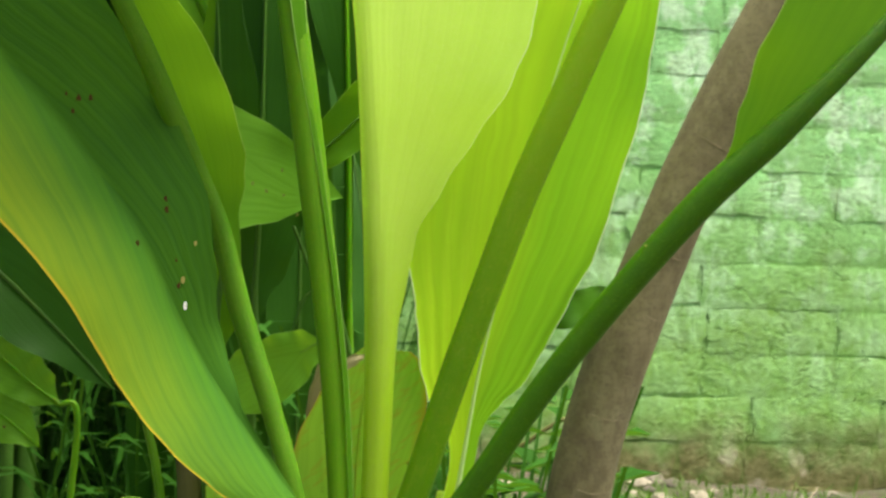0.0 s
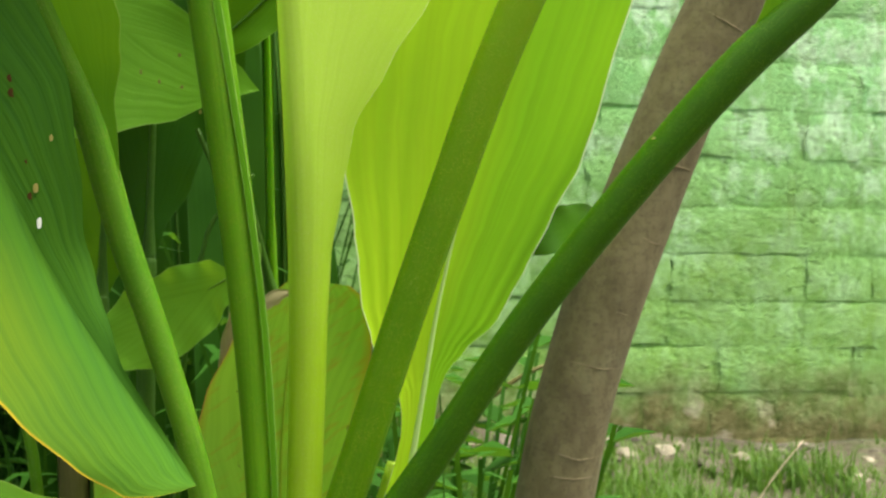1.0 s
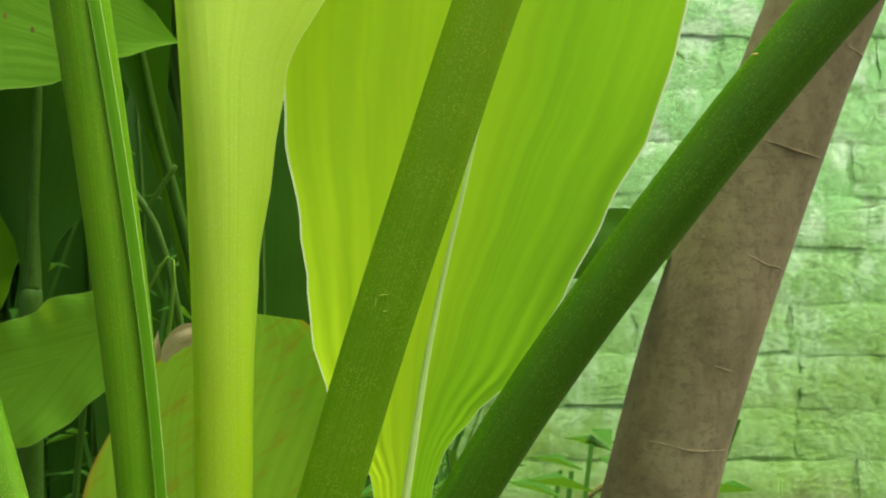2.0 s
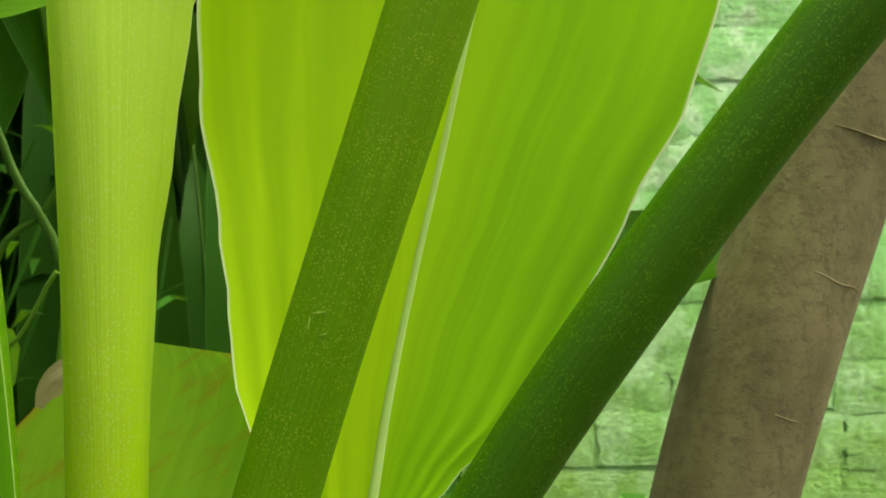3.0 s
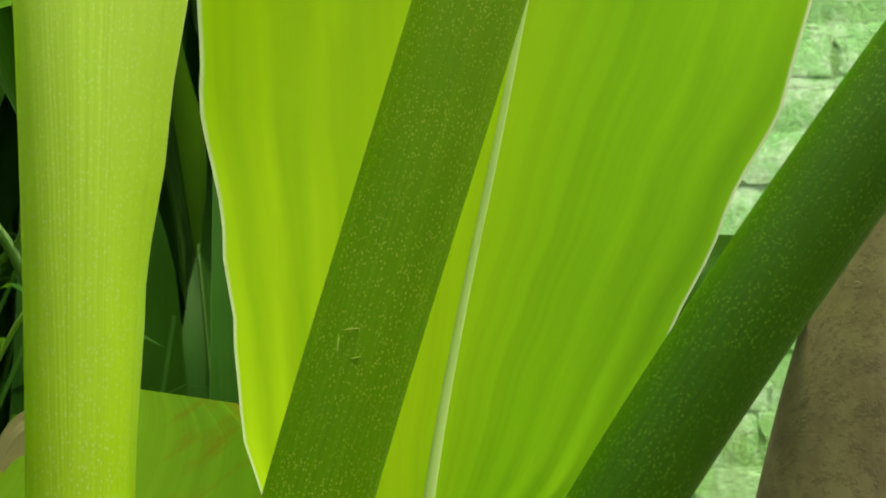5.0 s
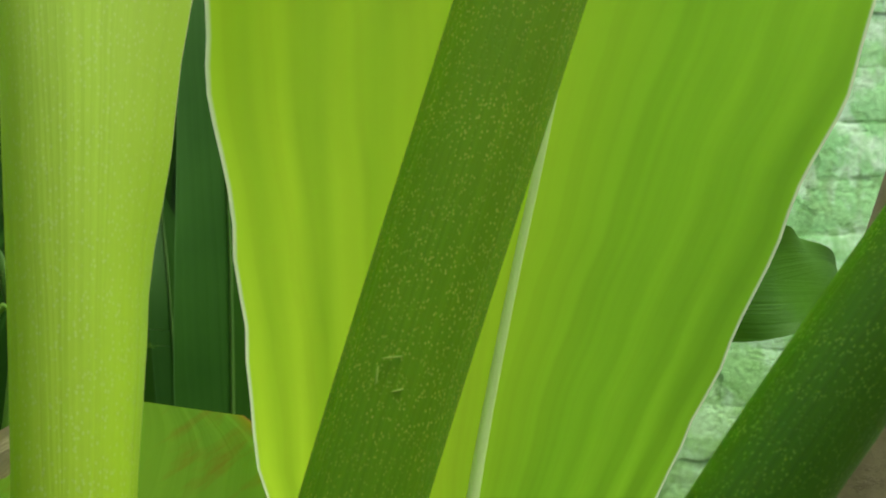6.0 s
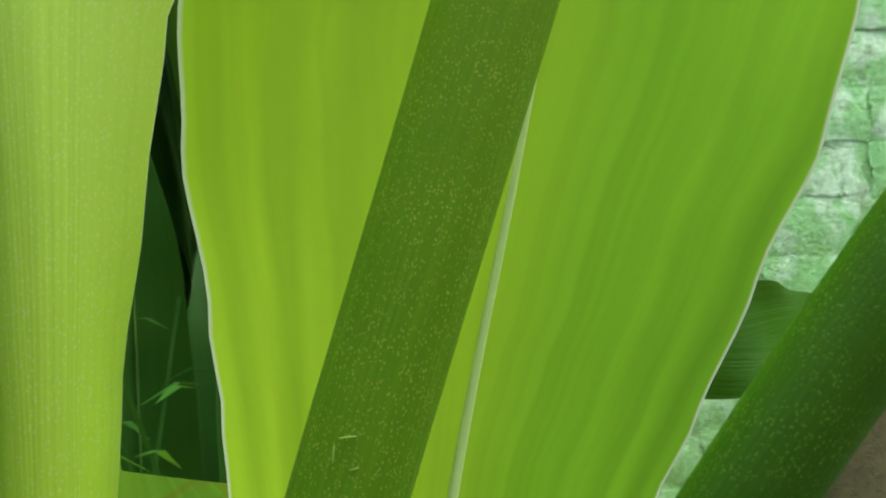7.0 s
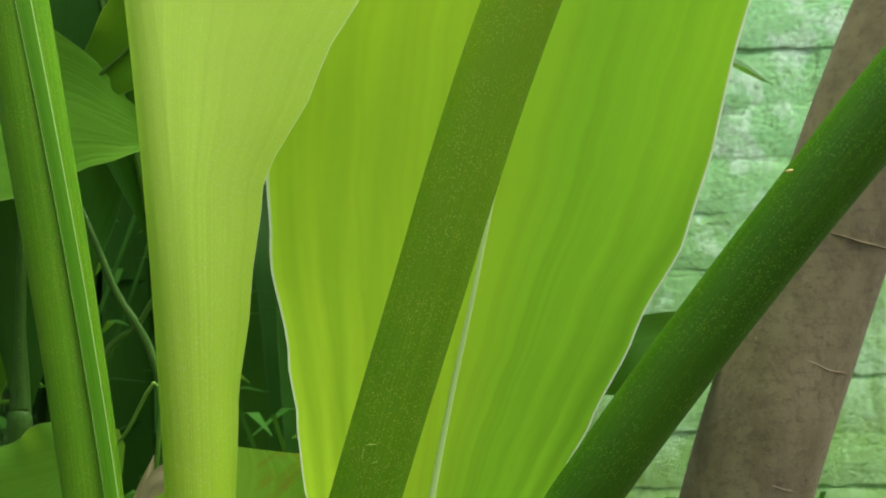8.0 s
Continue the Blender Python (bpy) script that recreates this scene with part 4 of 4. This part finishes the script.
stem([(-0.1300, 0.6388, -0.065), (-0.1203, 0.6365, 0.2036), (-0.1257, 0.6350, 0.3200), (-0.1346, 0.6350, 0.3668), (-0.1426, 0.6350, 0.3981)], 0.0022, MAT_SF, "thin green stem in the shade")
dry = part("dry_leaf", blade_mesh("dry_leaf", [(-0.0571, 0.6238, 0.3603), (-0.0575, 0.6222, 0.3721), (-0.0559, 0.6208, 0.3839), (-0.0532, 0.6208, 0.3939), (-0.0516, 0.6238, 0.4021)], [(0, 0.002, 0.002), (0.4, 0.005, 0.0055), (0.7, 0.004, 0.005), (1, 0, 0)], (0.3, -1, 0.2), MAT_DRY, fold=(30, 25), cup=(1.0, 0.8), wave=0.003, n=24, seed=21))
tagged(dry, "withered brown leaf curled beside the stalks", "dry leaf")

# low plants by the drooping leaf
low = plant("turmeric_plant", (-0.135, 0.60, GROUND), "low turmeric shoot with a broad fresh green leaf", "turmeric plants")
upright_leaf(low, (-0.1350, 0.5900, -0.065), [(-0.0738, 0.5713, 0.3097), (-0.0957, 0.5615, 0.3246), (-0.1171, 0.5548, 0.3318), (-0.1383, 0.5503, 0.3343), (-0.1557, 0.5488, 0.3289), (-0.1696, 0.5488, 0.3187)],
    [(0, 0.003, 0.003), (0.2, 0.016, 0.02), (0.5, 0.022, 0.026), (0.8, 0.015, 0.02), (1, 0, 0)], MAT_F, MAT_SF, r=0.003, normal=(0, -0.55, 1), fold=(-12, -12), label="broad fresh green leaf", seed=22)
part("sheath", blade_mesh("sheath", [(-0.0918, 0.6088, 0.1786), (-0.0932, 0.6125, 0.2580), (-0.0958, 0.6162, 0.3079), (-0.1001, 0.6200, 0.3380)], [(0, 0.01, 0.01), (0.6, 0.009, 0.009), (1, 0.005, 0.006)], (0.1, -1, 0), MAT_H, cup=(-1.2, -1.2), n=24, half=6, seed=23), low, "yellowing leaf sheath")

shade = plant("turmeric_plant", (-0.25, 0.73, GROUND), "dark turmeric plant in deep shade with an insect-eaten leaf", "turmeric plants")
upright_leaf(shade, (-0.2500, 0.6875, -0.065), [(-0.2548, 0.6500, 0.4586), (-0.2304, 0.6470, 0.4482), (-0.2053, 0.6462, 0.4311), (-0.1797, 0.6470, 0.4063), (-0.1517, 0.6500, 0.3757)], wide(0.027), MAT_K, MAT_SK, normal=(0.1, -1, 0.6), label="dark leaf with a chewed hole", seed=24)
upright_leaf(shade, (-0.1500, 0.6650, -0.065), [(-0.1787, 0.6538, 0.3681), (-0.1920, 0.6500, 0.3793), (-0.2037, 0.6500, 0.3898), (-0.2201, 0.6500, 0.4022)], wide(0.013), MAT_I, MAT_S, r=0.0016, normal=(0, -1, 0.6), seed=25)
upright_leaf(shade, (-0.2400, 0.6650, -0.065), [(-0.2280, 0.6500, 0.3761), (-0.2120, 0.6478, 0.3683), (-0.1987, 0.6462, 0.3596), (-0.1850, 0.6462, 0.3481)], wide(0.014), MAT_I, MAT_S, r=0.0016, normal=(0, -1, 0.6), seed=26)

# small leaf peeping out between blade and trunk
peep = plant("turmeric_plant", (0.02, 0.64, GROUND), "small turmeric shoot peeping out behind the big leaf", "turmeric plants")
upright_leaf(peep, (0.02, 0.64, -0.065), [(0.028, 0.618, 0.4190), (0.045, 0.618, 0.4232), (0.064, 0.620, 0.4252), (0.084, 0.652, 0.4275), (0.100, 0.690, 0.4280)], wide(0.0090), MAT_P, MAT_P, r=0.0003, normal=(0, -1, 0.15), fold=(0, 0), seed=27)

# dark leaves added far back so that gaps between the stalks look shaded
far = plant("turmeric_plant", (-0.085, 1.12, GROUND), "dark slender shoot added far back in place of shade", "turmeric plants")
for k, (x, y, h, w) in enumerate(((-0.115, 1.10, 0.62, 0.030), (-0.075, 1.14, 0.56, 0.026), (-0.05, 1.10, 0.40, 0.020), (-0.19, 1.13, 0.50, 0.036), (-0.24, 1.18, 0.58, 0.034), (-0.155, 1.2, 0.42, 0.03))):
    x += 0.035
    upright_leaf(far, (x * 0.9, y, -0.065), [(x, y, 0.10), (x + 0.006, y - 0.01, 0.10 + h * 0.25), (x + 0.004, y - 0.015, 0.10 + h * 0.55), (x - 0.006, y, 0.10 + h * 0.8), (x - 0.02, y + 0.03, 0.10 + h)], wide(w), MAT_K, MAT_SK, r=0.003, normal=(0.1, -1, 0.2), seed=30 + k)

# leaf low beside the camera's way
near = plant("turmeric_plant", (0.17, 0.36, GROUND), "low turmeric shoot with one wide green leaf", "turmeric plants")
upright_leaf(near, (0.17, 0.36, -0.065), [(0.155, 0.365, 0.345), (0.13, 0.375, 0.366), (0.105, 0.385, 0.374), (0.08, 0.395, 0.372), (0.055, 0.40, 0.362)], wide(0.022), MAT_I, MAT_S, r=0.003, normal=(0, -0.3, 1), fold=(-10, -10), seed=28)

# tall plants added by the wall: crowns shade, dark leaves hide the corner behind
def tall_plant(x, y, seed, n=10, height=1.0):
    r = random.Random(seed)
    ob = plant("turmeric_plant", (x, y, GROUND), "tall turmeric plant added by the wall to shade its corner", "plants by the wall")
    for i in range(n):
        a = 6.283 * (i / n + 0.05 * r.random())
        h = height * r.uniform(0.28, 0.85)
        l = r.uniform(0.32, 0.45)
        dx, dy = math.cos(a) * 0.8, math.sin(a) * 0.45
        m = [(x + dx * 0.05, y + dy * 0.05, h * 0.75), (x + dx * 0.10, y + dy * 0.10, h), (x + dx * 0.19, y + dy * 0.19, h + l * 0.42), (x + dx * 0.30, y + dy * 0.30, h + l * 0.62), (x + dx * 0.42, y + dy * 0.42, h + l * 0.52)]
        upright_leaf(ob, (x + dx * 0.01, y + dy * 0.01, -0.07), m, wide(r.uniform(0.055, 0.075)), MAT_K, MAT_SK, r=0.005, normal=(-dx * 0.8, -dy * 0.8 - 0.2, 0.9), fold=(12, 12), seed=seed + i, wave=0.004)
    return ob
for i, (x, y) in enumerate([(-0.33, 1.02), (-0.17, 1.3), (-0.42, 1.42), (-0.62, 1.45), (-0.30, 1.75), (-0.9, 1.85), (-0.55, 1.0), (-1.25, 1.5), (-0.24, 1.52), (-0.40, 1.62), (-0.27, 1.95), (-0.52, 1.92), (-0.14, 1.72), (-0.125, 1.40)]):
    tall_plant(x + 0.065 * (y - 0.56), y, 40 + 10 * i)

# ---- sapling trunk ----
tree = new("sapling_tree")
tree.location = (0.06, 0.651, GROUND)
bpy.context.view_layer.update()
tagged(tree, "slender leaning sapling trunk with grey-brown ringed bark", "tree")
t_mid = [(0.0580, 0.6514, -0.0800), (0.0610, 0.6514, 0.0200), (0.0640, 0.6514, 0.1200), (0.0670, 0.6514, 0.2000), (0.0715, 0.6504, 0.2800), (0.0762, 0.6491, 0.3200), (0.0830, 0.6479, 0.3600), (0.0936, 0.6466, 0.4000), (0.1065, 0.6454, 0.4400), (0.1212, 0.6441, 0.4800), (0.1372, 0.6429, 0.5200), (0.1558, 0.6416, 0.5600), (0.1760, 0.6404, 0.6000), (0.2060, 0.6385, 0.6600), (0.2400, 0.6360, 0.7400), (0.2700, 0.6329, 0.8400), (0.2900, 0.6294, 0.9500)]
part("trunk", tube_mesh("trunk", t_mid, [(0, 0.0185), (0.25, 0.0160), (0.6, 0.0149), (1, 0.0128)], MAT_BARK, n=140, around=28, lump=0.04), tree)
def bark_ring(s, r, tilt):
    """A raised leaf scar running round the trunk."""
    p, tg = spline(t_mid, s), tangent(t_mid, s)
    side_v = tg.cross(Vector((0, -1, 0))).normalized()
    front = side_v.cross(tg).normalized()
    pts = []
    start, span = 0.05 + 0.25 * abs(noise.noise((s * 57, 1, 0))), 0.45 + 0.5 * abs(noise.noise((s * 83, 7, 0)))
    for i in range(17):
        a = math.pi * (start + span * i / 16)
        pts.append(p + side_v * (math.cos(a) * r) - front * (math.sin(a) * r) * -1 + tg * (tilt * math.cos(a) + 0.0010 * noise.noise((a * 2, s * 31, 0)) - 0.0016 * math.sin(a)))
    part("bark_ring", tube_mesh("bark_ring", pts, [(0, 0.0001), (0.2, 0.00022), (0.4, 0.00018), (0.55, 0.00028), (0.8, 0.00018), (1, 0.0001)], MAT_RING, n=32, around=6, lump=0.5), tree)
for s, tilt in ((0.215, 0.0), (0.24, 0.001), (0.262, 0.002), (0.285, -0.001), (0.325, 0.0015), (0.338, 0.0005), (0.395, 0.002), (0.43, -0.001), (0.475, -0.001), (0.52, 0.001), (0.565, 0.0), (0.605, -0.001), (0.645, 0.001), (0.70, 0.0), (0.77, 0.001)):
    bark_ring(s, lerp_rows([(0, 0.0185), (0.25, 0.0160), (0.6, 0.0149), (1, 0.0128)], s)[0] - 0.0002, tilt)

# ---- ground cover ----
def grass_object(name, n, area, hmin, hmax, seed, label, mat, width=0.0022):
    r = random.Random(seed)
    verts, faces, uvs = [], [], []
    for i in range(n):
        x, y = r.uniform(area[0], area[1]), r.uniform(area[2], area[3])
        if noise.noise((x * 5, y * 5, seed)) < -0.12 + 0.25 * r.random() - 0.1:
            continue
        h, a = r.uniform(hmin, hmax), r.uniform(0, 6.283)
        foot_z = ground_z(x, y) - 0.006
        lean = r.uniform(0.1, 0.9)
        w = width * r.uniform(0.6, 1.3)
        sx, sy = math.cos(a + 1.57) * w, math.sin(a + 1.57) * w
        c = len(verts)
        for k in range(5):
            q = k / 4
            d = lean * h * q * q
            px_, py_, pz_ = x + math.cos(a) * d, y + math.sin(a) * d, foot_z + h * q * (1 - 0.3 * lean * q)
            f = (1 - q) ** 0.6
            verts += [(px_ - sx * f, py_ - sy * f, pz_), (px_ + sx * f, py_ + sy * f, pz_)]
            uvs += [(0.2, q), (0.8, q)]
        for k in range(4):
            faces.append((c + 2 * k, c + 2 * k + 1, c + 2 * k + 3, c + 2 * k + 2))
    return tagged(part(name, mesh_of(name, verts, faces, uvs, mat)), label, "grass", kind="stuff")
grass_object("grass", 9000, (0.14, 0.8, 1.1, 2.0), 0.02, 0.085, 3, "patchy short green grass at the wall's foot", MAT_GRASS)
grass_object("grass", 4200, (0.12, 1.0, 1.75, 2.17), 0.008, 0.032, 8, "sparse short grass among the rubble", MAT_GRASS, 0.0020)
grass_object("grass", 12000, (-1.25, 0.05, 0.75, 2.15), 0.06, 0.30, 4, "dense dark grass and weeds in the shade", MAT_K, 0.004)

def weed_object(n, area, seed, label, size=1.0, hmin=0.12):
    """Feathery weeds: upright stems set with pairs of narrow leaflets."""
    r = random.Random(seed)
    verts, faces, uvs = [], [], []
    for i in range(n):
        x, y = r.uniform(area[0], area[1]), r.uniform(area[2], area[3])
        h, a = r.uniform(hmin, area[4]), r.uniform(0, 6.283)
        for k in range(16):
            q = 0.15 + 0.85 * k / 16
            cx, cy, cz = x + math.cos(a) * 0.25 * h * q * q, y + math.sin(a) * 0.25 * h * q * q, GROUND + h * q
            b = a + 1.57 * (1 if k % 2 else -1) + r.uniform(-0.6, 0.6)
            l, w = h * 0.2 * (1.2 - q) * size, 0.0035 * size * size
            c = len(verts)
            dx, dy = math.cos(b), math.sin(b)
            verts += [(cx, cy, cz), (cx + dx * l * 0.5 - dy * w, cy + dy * l * 0.5 + dx * w, cz + l * 0.25), (cx + dx * l, cy + dy * l, cz + l * 0.2), (cx + dx * l * 0.5 + dy * w, cy + dy * l * 0.5 - dx * w, cz + l * 0.25)]
            uvs += [(0.5, 0), (0.2, 0.5), (0.5, 1), (0.8, 0.5)]
            faces.append((c, c + 1, c + 2, c + 3))
        c = len(verts)
        for q in (0, 0.5, 1):
            cx, cy, cz = x + math.cos(a) * 0.25 * h * q * q, y + math.sin(a) * 0.25 * h * q * q, GROUND - 0.01 + h * q
            verts += [(cx - 0.0012, cy, cz), (cx + 0.0012, cy, cz)]
            uvs += [(0.3, q), (0.7, q)]
        faces += [(c, c + 1, c + 3, c + 2), (c + 2, c + 3, c + 5, c + 4)]
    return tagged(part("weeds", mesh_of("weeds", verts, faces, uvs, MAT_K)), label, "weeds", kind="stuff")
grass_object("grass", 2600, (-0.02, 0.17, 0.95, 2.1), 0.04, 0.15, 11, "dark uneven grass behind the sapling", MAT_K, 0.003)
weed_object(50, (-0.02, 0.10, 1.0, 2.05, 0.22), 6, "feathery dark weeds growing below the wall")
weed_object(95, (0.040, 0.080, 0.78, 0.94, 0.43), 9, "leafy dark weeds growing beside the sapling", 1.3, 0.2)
# dense tall weeds, added also to hide the wall and darken its corner
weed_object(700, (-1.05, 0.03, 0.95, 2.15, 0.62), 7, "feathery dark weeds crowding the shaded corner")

def stone_mesh(seed):
    bm = bmesh.new()
    bmesh.ops.create_icosphere(bm, subdivisions=2, radius=1.0)
    for v in bm.verts:
        v.co *= 1 + 0.45 * noise.noise(v.co * 1.1 + Vector((seed * 9.1, 0, 0)))
        v.co.z *= 0.55
    me = bpy.data.meshes.new("rubble_stone")
    bm.to_mesh(me)
    bm.free()
    me.materials.append(MAT_STONE)
    return me
stones = [stone_mesh(i) for i in range(5)]
for me in stones[4:]:
    me.materials[0] = MAT_PALE
srng = random.Random(12)
for i in range(150):
    st = new("rubble_stone", srng.choice(stones))
    k = 0.003 + 0.022 * srng.random() ** 2.5
    x, y = srng.uniform(0.22, 1.15), srng.choice((srng.uniform(1.5, 2.12), srng.uniform(1.92, 2.17), srng.uniform(2.05, 2.18)))
    st.matrix_world = Matrix.LocRotScale((x, y, ground_z(x, y) - 0.05 * k), Euler((srng.uniform(-0.3, 0.3), srng.uniform(-0.3, 0.3), srng.uniform(0, 6))), (k * 1.3, k, k))
    tagged(st, "rough rubble stone lying in the soil", "stone", "rubble below the wall")

twig = part("twig", tube_mesh("twig", [(0.0607, 0.9700, 0.2627), (0.0904, 0.9550, 0.2819), (0.1209, 0.9500, 0.3045), (0.1575, 0.9550, 0.3172)], [(0, 0.0022), (1, 0.0012)], MAT_BROWN, n=16, around=8, lump=0.3))
part("stub", tube_mesh("stub", [(0.03, 0.97, 0.265), (0.02, 0.98, 0.1), (0.015, 0.99, -0.07)], [(0, 0.002), (1, 0.004)], MAT_BROWN, n=10, around=8), twig)
tagged(twig, "thin dead brown twig leaning out of the weeds", "twig")
straw = part("grass_stem", tube_mesh("grass_stem", [(0.3684, 1.3300, -0.0700), (0.3972, 1.3100, 0.0562), (0.4252, 1.3000, 0.1226), (0.4606, 1.3000, 0.1711)], [(0, 0.0011), (1, 0.0005)], MAT_DRY, n=14, around=6))
tagged(straw, "single pale dry grass stem leaning over", "grass stem")

# ---- bricks of the wall ----
stretchers = [brick_mesh(BRICK_L, i) for i in range(9)]
headers = [brick_mesh(BRICK_L / 2, i + 20) for i in range(7)]
rng = random.Random(5)
row = 0
z = WALL_Z0 + COURSE / 2
while z < 1.0:
    head_row = row % 3 == 1
    length = BRICK_L / 2 if head_row else BRICK_L
    x = -1.3 + (0.06 if head_row else 0.12 * (row % 2)) + rng.uniform(-0.02, 0.02)
    while x < 1.5:
        b = new("brick", rng.choice(headers if head_row else stretchers))
        b.parent = wall
        b.location = (x, WALL_Y + rng.uniform(-0.0012, 0.0014), z + rng.uniform(-0.0025, 0.0025))
        b.rotation_euler = (0, rng.uniform(-0.012, 0.012), rng.uniform(-0.003, 0.003))
        x += length
    row += 1
    z += COURSE
